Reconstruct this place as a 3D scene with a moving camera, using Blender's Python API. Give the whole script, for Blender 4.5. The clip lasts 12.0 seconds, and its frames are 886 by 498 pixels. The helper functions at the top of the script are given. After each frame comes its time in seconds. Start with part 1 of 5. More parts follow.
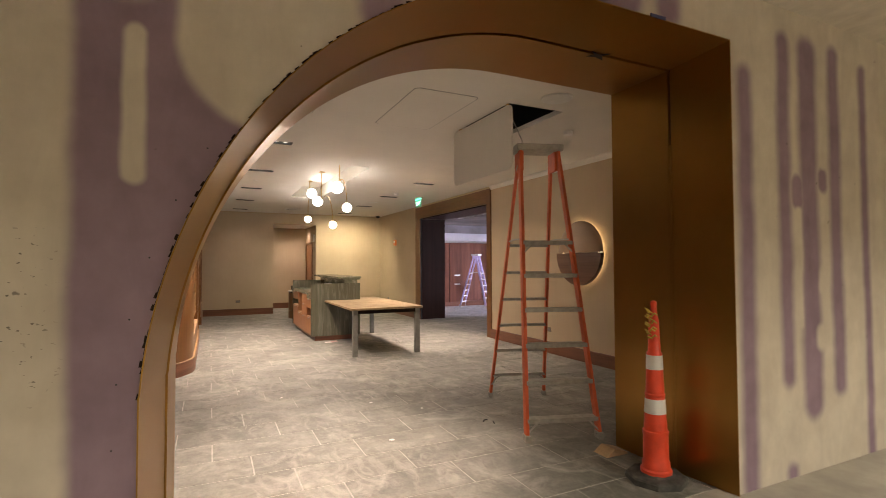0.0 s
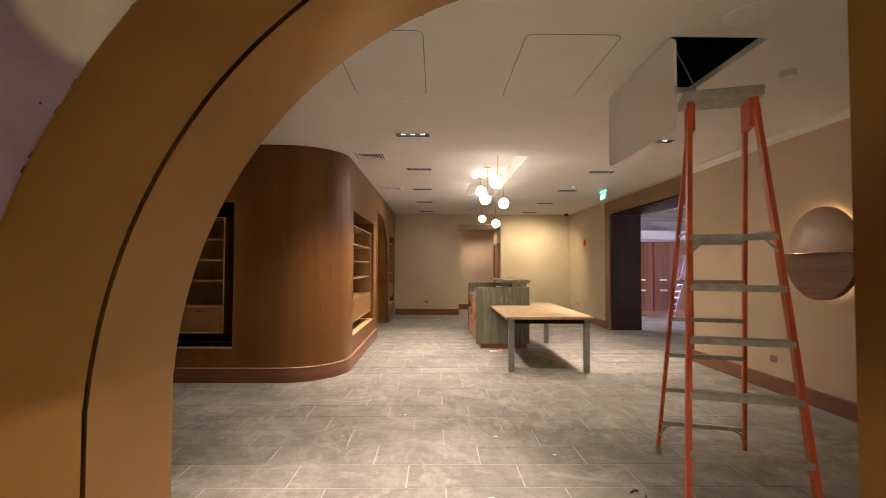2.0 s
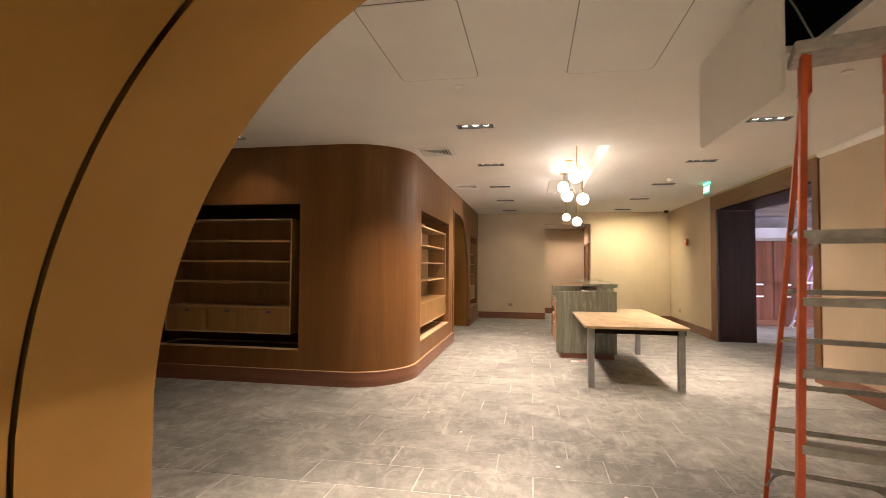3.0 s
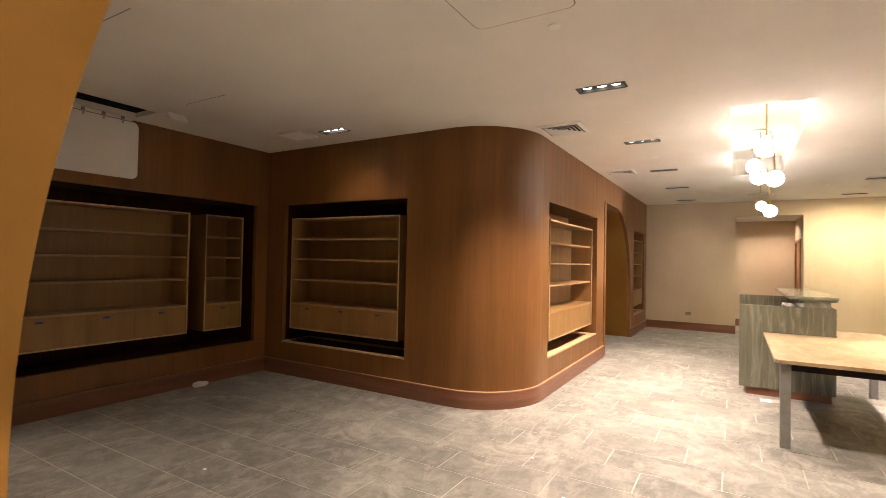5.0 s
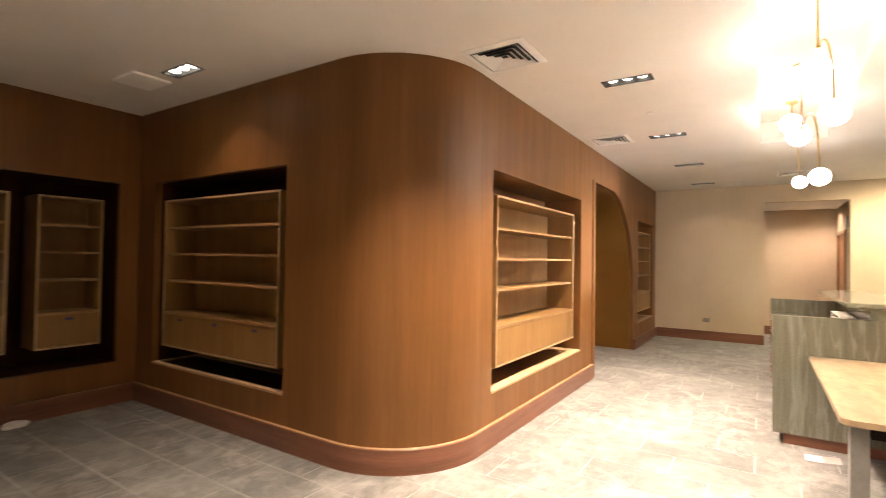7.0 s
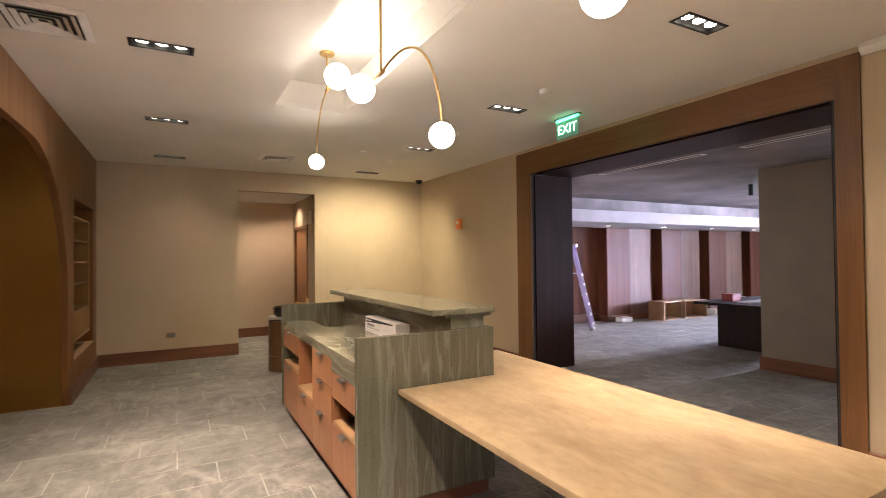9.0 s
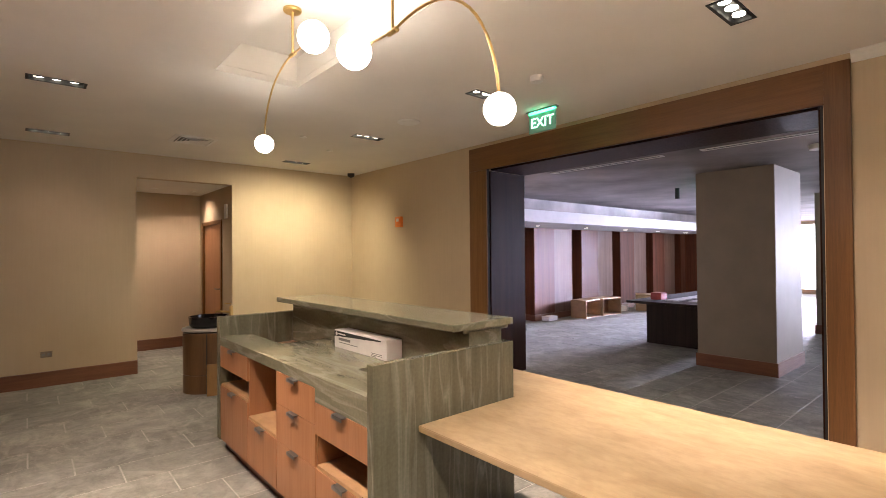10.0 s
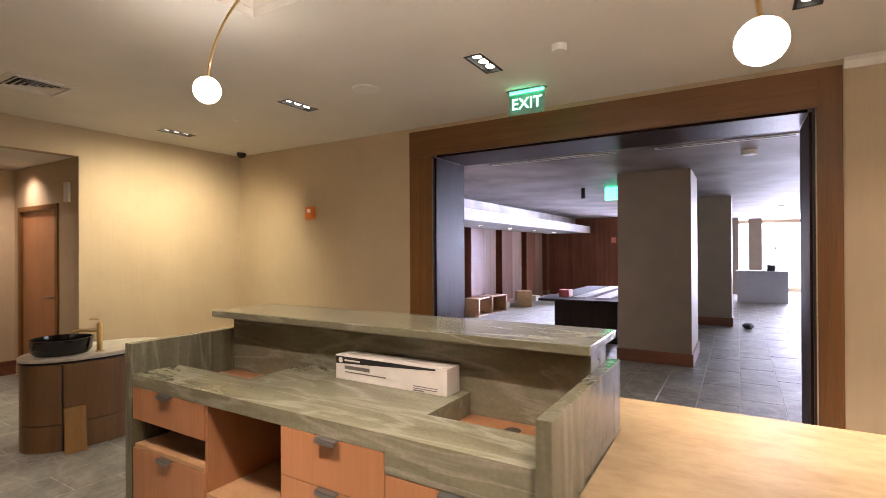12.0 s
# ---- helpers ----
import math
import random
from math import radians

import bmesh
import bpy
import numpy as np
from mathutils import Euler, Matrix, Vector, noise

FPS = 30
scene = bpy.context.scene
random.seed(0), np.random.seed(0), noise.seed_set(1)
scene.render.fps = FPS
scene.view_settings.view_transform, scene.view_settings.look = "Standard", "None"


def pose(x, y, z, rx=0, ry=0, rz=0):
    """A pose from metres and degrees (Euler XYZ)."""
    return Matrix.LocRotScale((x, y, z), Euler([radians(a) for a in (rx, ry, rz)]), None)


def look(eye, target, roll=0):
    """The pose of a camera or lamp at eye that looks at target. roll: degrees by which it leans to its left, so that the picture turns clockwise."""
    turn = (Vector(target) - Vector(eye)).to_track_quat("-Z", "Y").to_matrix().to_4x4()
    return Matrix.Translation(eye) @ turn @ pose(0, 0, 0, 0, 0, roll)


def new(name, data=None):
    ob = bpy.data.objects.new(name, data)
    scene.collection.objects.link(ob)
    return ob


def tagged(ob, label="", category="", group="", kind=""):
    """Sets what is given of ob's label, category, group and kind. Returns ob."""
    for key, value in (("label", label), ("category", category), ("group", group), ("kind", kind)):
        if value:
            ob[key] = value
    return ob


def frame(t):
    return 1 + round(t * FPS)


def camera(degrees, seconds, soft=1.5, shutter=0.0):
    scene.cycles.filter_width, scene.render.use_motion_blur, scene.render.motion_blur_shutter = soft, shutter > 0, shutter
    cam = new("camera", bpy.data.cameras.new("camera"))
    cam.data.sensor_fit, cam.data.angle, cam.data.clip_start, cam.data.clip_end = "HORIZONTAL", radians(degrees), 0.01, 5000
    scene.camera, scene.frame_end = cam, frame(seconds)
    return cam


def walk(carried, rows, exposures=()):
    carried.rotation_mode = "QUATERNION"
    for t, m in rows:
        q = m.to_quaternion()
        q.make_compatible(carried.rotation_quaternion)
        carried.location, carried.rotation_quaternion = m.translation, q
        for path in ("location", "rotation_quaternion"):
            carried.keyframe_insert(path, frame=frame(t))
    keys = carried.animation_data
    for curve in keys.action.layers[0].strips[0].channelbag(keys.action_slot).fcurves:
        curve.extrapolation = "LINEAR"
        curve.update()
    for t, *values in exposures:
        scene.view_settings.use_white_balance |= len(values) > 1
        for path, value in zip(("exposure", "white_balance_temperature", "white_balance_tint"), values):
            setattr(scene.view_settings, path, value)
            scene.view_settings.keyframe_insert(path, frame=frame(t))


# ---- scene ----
cam = camera(84.3, 12.0, 0.5, 0.3)
PATH = [
    (0, (0.698, 0.106, 1.422), (1.557, 1.911, 1.483), -0.2),
    (0.5, (0.954, 0.268, 1.419), (1.628, 2.15, 1.483), 0.0),
    (1, (1.22, 0.446, 1.425), (1.686, 2.39, 1.49), 0.1),
    (1.5, (1.475, 0.638, 1.442), (1.719, 2.622, 1.504), 0.1),
    (2, (1.69, 0.837, 1.441), (1.719, 2.836, 1.507), 0.2),
    (2.5, (1.88, 1.056, 1.452), (1.703, 3.047, 1.518), 0.2),
    (3, (2.012, 1.298, 1.46), (1.654, 3.264, 1.527), 0.4),
    (5, (2.346, 2.426, 1.538), (1.321, 4.143, 1.578), 1.1),
    (5.5, (2.376, 2.753, 1.535), (1.22, 4.385, 1.573), 1.0),
    (6, (2.381, 3.199, 1.524), (1.135, 4.763, 1.563), 1.0),
    (6.5, (2.337, 3.81, 1.531), (1.088, 5.372, 1.56), 1.0),
    (7, (2.317, 4.369, 1.49), (1.226, 6.045, 1.53), 0.85),
    (7.2, (2.239, 4.615, 1.503), (1.337, 6.40, 1.537), 0.7),
    (7.5, (2.055, 5.022, 1.498), (1.743, 6.998, 1.54), 0.1),
    (7.7, (2.047, 5.171, 1.487), (1.963, 7.168, 1.53), 0.1),
    (9.3, (1.385, 7.003, 1.533), (2.483, 8.674, 1.559), -0.6),
    (9.5, (1.332, 7.163, 1.54), (2.499, 8.787, 1.565), -0.5),
    (10, (1.235, 7.504, 1.553), (2.532, 9.026, 1.572), -0.5),
    (10.5, (1.163, 7.799, 1.553), (2.57, 9.22, 1.57), -0.4),
    (11, (1.111, 8.107, 1.564), (2.62, 9.42, 1.574), -0.4),
    (11.5, (1.073, 8.414, 1.56), (2.673, 9.614, 1.567), -0.4),
    (12, (1.045, 8.892, 1.548), (2.756, 9.927, 1.555), -0.3),
]
walk(cam, [(t, look(eye, target, roll)) for t, eye, target, roll in PATH],
     exposures=[(0, 0.35), (1.5, 0.36), (2.5, 0.6), (3, 0.82), (5, 1.13), (6.4, 1.38), (7.2, 1.38), (7.7, 1.12), (9.3, 0.43), (12, 0.53)])

# ---- light ----
H = 2.93            # main ceiling
VH = 3.16           # entrance ceiling
WARM = (1.0, 0.765, 0.64)
world = bpy.data.worlds.new("sky")
scene.world = world
world.use_nodes = True
wn = world.node_tree
sky = wn.nodes.new("ShaderNodeTexSky")
sky.sky_type, sky.sun_disc = "NISHITA", False
sky.sun_elevation, sky.sun_rotation = radians(35), radians(200)
wn.links.new(sky.outputs["Color"], wn.nodes["Background"].inputs["Color"])
wn.nodes["Background"].inputs["Strength"].default_value = 0.12


def spot(x, y, z, watts, size=80, blend=0.7, colour=WARM, aim=(0, 0, -1), radius=0.04):
    lamp = bpy.data.lights.new("downlight_lamp", "SPOT")
    lamp.energy, lamp.color, lamp.spot_size, lamp.spot_blend, lamp.shadow_soft_size = watts, colour, radians(size), blend, radius
    ob = new("downlight_lamp", lamp)
    ob.matrix_world = look((x, y, z), (x + aim[0], y + aim[1], z + aim[2] - 0.0001))
    return ob


def area(x, y, z, target, w, h, watts, colour):
    lamp = bpy.data.lights.new("window_light", "AREA")
    lamp.shape, lamp.size, lamp.size_y, lamp.energy, lamp.color = "RECTANGLE", w, h, watts, colour
    ob = new("window_light", lamp)
    ob.matrix_world = look((x, y, z), target)
    return ob


# places of the recessed ceiling fixtures: x, y, watts, turned to run along y
FIXTURES = [
    (1.42, 3.64, 640, 15), (1.42, 6.40, 120, 270), (1.42, 8.40, 310, 250), (1.42, 10.40, 290, 140), (1.42, 12.36, 20, 40), (1.42, 14.40, 10, 14),
    (4.32, 6.60, 110, 40), (4.32, 8.55, 520, 70), (4.30, 10.50, 200, 70), (4.30, 12.45, 40, 20), (4.30, 14.45, 0, 0),
    (-1.48, 6.43, 14, 12), (-1.56, 3.63, 75, 0),
]
for fx, fy, narrow, wide in FIXTURES:
    if narrow:
        spot(fx, fy, H - 0.02, narrow, 68, 0.9)
    if wide:
        spot(fx + 0.1, fy, H - 0.02, wide, 122, 0.8)
for wx in (4.0, 4.7):
    spot(wx, 13.95, H - 0.02, 165, 140, 1.0, (1.0, 0.87, 0.62), (0.0, 0.5, -1), 0.2)
for hx, hy in ((2.75, 16.2), (3.35, 16.3)):
    spot(hx, hy, 2.59, 52, 140, 1.0, radius=0.1)
spot(4.9, -1.7, VH - 0.03, 1450, 150, 1.0, (1.0, 0.90, 0.74), radius=0.25)
spot(0.2, -1.9, VH - 0.03, 1250, 150, 1.0, (1.0, 0.90, 0.74), radius=0.25)
for k in range(5):
    spot(9.4 + 1.75 * k, 14.0, 2.09, 14, 110, 0.9, (1.0, 0.78, 0.58), (0, 0.3, -1))
# daylight from the window front of the bar
area(22.4, 11.3, 1.7, (14, 13.3, 0.2), 2.6, 1.8, 1250, (0.70, 0.69, 1.0)).data.spread = radians(44)
area(22.4, 6.4, 1.5, (12, 9.0, 0.2), 5.0, 2.2, 1300, (0.74, 0.73, 1.0))
area(12.5, 3.25, 1.6, (12.0, 9.0, 0.6), 7.0, 2.2, 30, (0.76, 0.72, 1.0))


# ---- materials ----
def nodes_of(name):
    m = bpy.data.materials.new(name)
    m.use_nodes = True
    return m, m.node_tree, m.node_tree.nodes["Principled BSDF"]


def add(nt, kind, **values):
    n = nt.nodes.new(kind)
    for k, v in values.items():
        if k in n.inputs:
            n.inputs[k].default_value = v
    return n


def coords(nt, scale, rot=(0, 0, 0)):
    g = nt.nodes.new("ShaderNodeNewGeometry")
    mp = nt.nodes.new("ShaderNodeMapping")
    mp.inputs["Scale"].default_value = scale
    mp.inputs["Rotation"].default_value = rot
    nt.links.new(g.outputs["Position"], mp.inputs["Vector"])
    return mp.outputs["Vector"]


def ramp(nt, fac, stops):
    r = nt.nodes.new("ShaderNodeValToRGB")
    el = r.color_ramp.elements
    el[0].position, el[0].color = stops[0][0], (*stops[0][1], 1)
    el[1].position, el[1].color = stops[-1][0], (*stops[-1][1], 1)
    for p, c in stops[1:-1]:
        e = el.new(p)
        e.color = (*c, 1)
    nt.links.new(fac, r.inputs["Fac"])
    return r.outputs["Color"]


def mixed(nt, a, b, fac, mode="MIX"):
    m = nt.nodes.new("ShaderNodeMix")
    m.data_type, m.blend_type = "RGBA", mode
    for sock, v in ((6, a), (7, b)):
        if isinstance(v, tuple):
            m.inputs[sock].default_value = (*v, 1)
        else:
            nt.links.new(v, m.inputs[sock])
    if isinstance(fac, float):
        m.inputs[0].default_value = fac
    else:
        nt.links.new(fac, m.inputs[0])
    return m.outputs[2]


def noise_tex(nt, vec, scale, detail=4.0, rough=0.55, distort=0.0):
    n = add(nt, "ShaderNodeTexNoise", Scale=scale, Detail=detail, Roughness=rough, Distortion=distort)
    nt.links.new(vec, n.inputs["Vector"])
    return n.outputs["Fac"]


def bump(nt, bsdf, height, strength, distance=0.002):
    b = add(nt, "ShaderNodeBump", Strength=strength, Distance=distance)
    nt.links.new(height, b.inputs["Height"])
    nt.links.new(b.outputs["Normal"], bsdf.inputs["Normal"])


def plain(name, colour, rough=0.6, metal=0.0, var=0.12, scale=14.0, relief=0.15, fine=160.0):
    """Paint, plastic or metal with soft blotches and a fine grain."""
    m, nt, b = nodes_of(name)
    v = coords(nt, (1, 1, 1))
    n1 = noise_tex(nt, v, scale)
    dark = tuple(c * (1 - var) for c in colour)
    light = tuple(min(1, c * (1 + var)) for c in colour)
    nt.links.new(ramp(nt, n1, ((0.3, dark), (0.7, light))), b.inputs["Base Color"])
    n2 = noise_tex(nt, v, fine, 2.0)
    bump(nt, b, n2, relief, 0.001)
    b.inputs["Roughness"].default_value, b.inputs["Metallic"].default_value = rough, metal
    return m


def wood(name, dark, mid, light, grain=(26, 26, 0.9), rough=0.42, strength=0.75):
    """Veneer with long grain along the axis that the scale stretches; strength: how far the fine streaks show."""
    m, nt, b = nodes_of(name)
    v = coords(nt, grain)
    broad = noise_tex(nt, v, 0.45, 3.0, 0.55, 0.6)
    fine = noise_tex(nt, v, 3.2, 5.0, 0.6, 0.3)
    col = ramp(nt, broad, ((0.28, dark), (0.5, mid), (0.75, light)))
    streak = ramp(nt, fine, ((0.3, (0.80, 0.77, 0.75)), (0.66, (1.07, 1.05, 1.04))))
    col = mixed(nt, col, streak, strength, "MULTIPLY")
    pore = noise_tex(nt, v, 11.0, 4.0, 0.65)
    col = mixed(nt, col, ramp(nt, pore, ((0.38, (0.84, 0.82, 0.80)), (0.56, (1.03, 1.03, 1.03)))), strength * 0.9, "MULTIPLY")
    cloud = noise_tex(nt, coords(nt, (1, 1, 1)), 1.3, 2.0)
    col = mixed(nt, col, ramp(nt, cloud, ((0.3, (0.85, 0.85, 0.85)), (0.7, (1.1, 1.08, 1.05)))), 0.6, "MULTIPLY")
    oi = nt.nodes.new("ShaderNodeObjectInfo")
    col = mixed(nt, col, ramp(nt, oi.outputs["Random"], ((0.0, (0.9, 0.9, 0.9)), (1.0, (1.08, 1.08, 1.08)))), 0.5, "MULTIPLY")
    nt.links.new(col, b.inputs["Base Color"])
    nt.links.new(ramp(nt, fine, ((0.2, (rough + 0.1,) * 3), (0.8, (rough - 0.08,) * 3))), b.inputs["Roughness"])
    bump(nt, b, fine, 0.12, 0.001)
    return m


def slate():
    m, nt, b = nodes_of("slate_tile")
    v = coords(nt, (1, 1, 1))
    oi = nt.nodes.new("ShaderNodeObjectInfo")
    isl = nt.nodes.new("ShaderNodeNewGeometry")
    big = noise_tex(nt, v, 1.6, 5.0, 0.6, 0.8)
    mid = noise_tex(nt, coords(nt, (1.0, 2.4, 1)), 5.0, 6.0, 0.62, 1.4)
    fine = noise_tex(nt, v, 70.0, 3.0)
    col = ramp(nt, big, ((0.25, (0.128, 0.130, 0.114)), (0.5, (0.190, 0.192, 0.170)), (0.8, (0.29, 0.288, 0.256))))
    col = mixed(nt, col, ramp(nt, mid, ((0.35, (0.78, 0.78, 0.79)), (0.7, (1.2, 1.19, 1.17)))), 0.8, "MULTIPLY")
    tone = mixed(nt, ramp(nt, oi.outputs["Random"], ((0.0, (0.70, 0.71, 0.72)), (1.0, (1.22, 1.21, 1.19)))),
                 ramp(nt, isl.outputs["Random Per Island"], ((0.0, (0.80, 0.80, 0.82)), (1.0, (1.16, 1.16, 1.14)))), 0.5)
    col = mixed(nt, col, tone, 0.85, "MULTIPLY")
    smudge = noise_tex(nt, coords(nt, (1.0, 1.3, 1)), 3.4, 5.0, 0.6, 1.6)
    col = mixed(nt, col, ramp(nt, smudge, ((0.34, (0.62, 0.63, 0.62)), (0.52, (1.0, 1.0, 1.0)), (0.72, (1.26, 1.25, 1.23)))), 0.55, "MULTIPLY")
    dust = noise_tex(nt, v, 2.3, 8.0, 0.68, 1.0)
    dmask = ramp(nt, dust, ((0.52, (0, 0, 0)), (0.72, (0.6, 0.6, 0.6))))
    grit = noise_tex(nt, v, 38.0, 6.0, 0.7)
    col = mixed(nt, col, ramp(nt, grit, ((0.36, (0.82, 0.82, 0.82)), (0.66, (1.14, 1.14, 1.13)))), 0.8, "MULTIPLY")
    col = mixed(nt, col, (0.46, 0.44, 0.39), dmask)
    swipe = noise_tex(nt, coords(nt, (2.6, 1.1, 1), (0, 0, 0.5)), 3.0, 6.0, 0.62, 1.6)
    patch = noise_tex(nt, v, 0.9, 3.0, 0.5, 0.6)
    film = mixed(nt, ramp(nt, swipe, ((0.47, (0, 0, 0)), (0.70, (0.55, 0.55, 0.55)))), ramp(nt, patch, ((0.36, (0.1, 0.1, 0.1)), (0.62, (1, 1, 1)))), 1.0, "MULTIPLY")
    col = mixed(nt, col, (0.44, 0.42, 0.365), film)
    nt.links.new(col, b.inputs["Base Color"])
    nt.links.new(ramp(nt, mid, ((0.3, (0.42,) * 3), (0.75, (0.66,) * 3))), b.inputs["Roughness"])
    hsum = mixed(nt, mid, fine, 0.35)
    bump(nt, b, hsum, 0.32, 0.004)
    return m


def brass():
    m, nt, b = nodes_of("brushed_brass")
    v = coords(nt, (240.0, 240.0, 1.5))
    brush = noise_tex(nt, v, 1.0, 3.0)
    cloud = noise_tex(nt, coords(nt, (1, 1, 1)), 1.8, 3.0)
    col = ramp(nt, cloud, ((0.3, (0.30, 0.160, 0.038)), (0.7, (0.36, 0.198, 0.052))))
    nt.links.new(col, b.inputs["Base Color"])
    b.inputs["Metallic"].default_value = 0.94
    nt.links.new(ramp(nt, cloud, ((0.2, (0.31,) * 3), (0.8, (0.39,) * 3))), b.inputs["Roughness"])
    b.inputs["Anisotropic"].default_value = 0.4
    bump(nt, b, brush, 0.06, 0.0006)
    return m


def stone(name, stretch, vein, light=1.0, gloss=0.22):
    """Green-grey quartzite with long drifting streaks along one axis and pale veins."""
    m, nt, b = nodes_of(name)
    v = coords(nt, stretch, (0.06, 0.05, 0.08))
    broad = noise_tex(nt, v, 2.2, 5.0, 0.58, 0.5)
    warp = noise_tex(nt, v, 9.0, 6.0, 0.62, 0.8)
    thread = noise_tex(nt, v, 2.3, 4.0, 0.5, 0.5)
    col = ramp(nt, broad, tuple((p, tuple(c * light for c in rgb)) for p, rgb in ((0.26, (0.112, 0.112, 0.074)), (0.5, (0.158, 0.158, 0.107)), (0.76, (0.205, 0.203, 0.146)))))
    col = mixed(nt, col, ramp(nt, warp, ((0.32, (0.80, 0.81, 0.81)), (0.7, (1.16, 1.16, 1.14)))), 0.6, "MULTIPLY")
    col = mixed(nt, col, (0.40, 0.39, 0.33), ramp(nt, thread, ((0.455, (0, 0, 0)), (0.5, (vein,) * 3), (0.535, (0, 0, 0)))))
    fine = noise_tex(nt, coords(nt, (1, 1, 1)), 60.0, 3.0)
    col = mixed(nt, col, ramp(nt, fine, ((0.35, (0.86, 0.86, 0.86)), (0.7, (1.08, 1.08, 1.08)))), 0.7, "MULTIPLY")
    nt.links.new(col, b.inputs["Base Color"])
    b.inputs["Roughness"].default_value = gloss
    bump(nt, b, fine, 0.03, 0.001)
    return m


def wallpaper():
    m, nt, b = nodes_of("beige_wall_covering")
    cloud = noise_tex(nt, coords(nt, (1, 1, 1)), 1.2, 3.0)
    weave = noise_tex(nt, coords(nt, (260, 260, 900)), 1.0, 2.0)
    weft = noise_tex(nt, coords(nt, (60, 60, 2.0)), 1.0, 3.0)
    col = ramp(nt, cloud, ((0.3, (0.47, 0.369, 0.241)), (0.7, (0.53, 0.423, 0.281))))
    col = mixed(nt, col, ramp(nt, weft, ((0.3, (0.95,) * 3), (0.7, (1.03,) * 3))), 0.5, "MULTIPLY")
    nt.links.new(col, b.inputs["Base Color"])
    b.inputs["Roughness"].default_value = 0.75
    bump(nt, b, weave, 0.12, 0.0008)
    return m


def glow(name, colour, strength):
    m, nt, b = nodes_of(name)
    b.inputs["Base Color"].default_value = (0.8, 0.8, 0.8, 1)
    b.inputs["Emission Color"].default_value = (*colour, 1)
    b.inputs["Emission Strength"].default_value = strength
    return m


def drywall():
    """Purple board with pale filler: mask from rounded upright strokes."""
    m, nt, b = nodes_of("purple_drywall_with_filler")
    g = nt.nodes.new("ShaderNodeNewGeometry")
    wob = add(nt, "ShaderNodeTexNoise", Scale=2.6, Detail=3.0)
    nt.links.new(g.outputs["Position"], wob.inputs["Vector"])
    off = nt.nodes.new("ShaderNodeVectorMath")
    off.operation = "MULTIPLY_ADD"
    nt.links.new(wob.outputs["Color"], off.inputs[0])
    off.inputs[1].default_value, off.inputs[2].default_value = (0.06, 0.0, 0.06), (-0.03, 0.0, -0.03)
    summed = nt.nodes.new("ShaderNodeVectorMath")
    nt.links.new(g.outputs["Position"], summed.inputs[0])
    nt.links.new(off.outputs[0], summed.inputs[1])
    sep = nt.nodes.new("ShaderNodeSeparateXYZ")
    nt.links.new(summed.outputs[0], sep.inputs[0])

    def calc(op, a, b2, c=None):
        n = nt.nodes.new("ShaderNodeMath")
        n.operation = op
        for i, v in enumerate((a, b2, c)):
            if v is None:
                continue
            if isinstance(v, (int, float)):
                n.inputs[i].default_value = v
            else:
                nt.links.new(v, n.inputs[i])
        return n.outputs[0]

    def stroke(x, z0, z1, r, soft):
        dx = calc("SUBTRACT", sep.outputs["X"], x)
        dz = calc("SUBTRACT", sep.outputs["Z"], (z0 + z1) / 2)
        dz = calc("MAXIMUM", calc("SUBTRACT", calc("ABSOLUTE", dz, 0), (z1 - z0) / 2), 0.0)
        d = calc("SQRT", calc("ADD", calc("MULTIPLY", dx, dx), calc("MULTIPLY", dz, dz)), 0)
        n = nt.nodes.new("ShaderNodeMapRange")
        n.interpolation_type = "SMOOTHSTEP"
        n.inputs["From Min"].default_value, n.inputs["From Max"].default_value = r + soft, r - soft
        nt.links.new(d, n.inputs["Value"])
        return n.outputs[0]

    def union(rows):
        out = None
        for row in rows:
            s = stroke(*row)
            out = s if out is None else calc("MAXIMUM", out, s)
        return out

    board = union(((0.44, -1, 4, 0.165, 0.03), (0.64, -1, 2.2, 0.20, 0.03), (0.80, 1.6, 2.02, 0.16, 0.03), (1.36, 2.50, 4, 0.10, 0.04), (-0.55, -1, 4, 0.10, 0.03), (3.78, -1, 2.62, 0.075, 0.05),
                   (4.19, 0.66, 2.92, 0.07, 0.045), (4.47, 0.46, 2.90, 0.11, 0.05), (4.80, 0.55, 2.92, 0.075, 0.045), (5.20, 0.0, 2.88, 0.05, 0.035),
                   (4.33, 1.84, 1.96, 0.07, 0.03), (4.64, 1.98, 2.04, 0.06, 0.03), (3.10, 2.90, 3.0, 0.10, 0.05), (2.6, 2.97, 4, 0.3, 0.05), (4.2, 0.02, 0.03, 0.06, 0.04)))
    filler = union(((0.453, 1.73, 2.23, 0.036, 0.014), (0.89, 2.24, 4, 0.305, 0.025), (4.62, 1.25, 1.36, 0.05, 0.03), (4.57, 0.86, 0.94, 0.05, 0.03), (0.42, 2.47, 2.9, 0.11, 0.05),
                    (4.335, 1.0, 1.76, 0.03, 0.02), (4.655, 2.12, 2.9, 0.03, 0.02)))
    inv = calc("SUBTRACT", 1.0, filler)
    mask = calc("MULTIPLY", board, inv)
    cloud = noise_tex(nt, g.outputs["Position"], 6.0, 4.0)
    mud = ramp(nt, cloud, ((0.3, (0.53, 0.475, 0.385)), (0.7, (0.61, 0.555, 0.46))))
    purple = ramp(nt, cloud, ((0.3, (0.235, 0.165, 0.21)), (0.7, (0.295, 0.212, 0.265))))
    speck = noise_tex(nt, g.outputs["Position"], 26.0, 4.0, 0.75)
    col = mixed(nt, mud, purple, mask)
    chip = noise_tex(nt, g.outputs["Position"], 19.0, 2.0, 0.5)
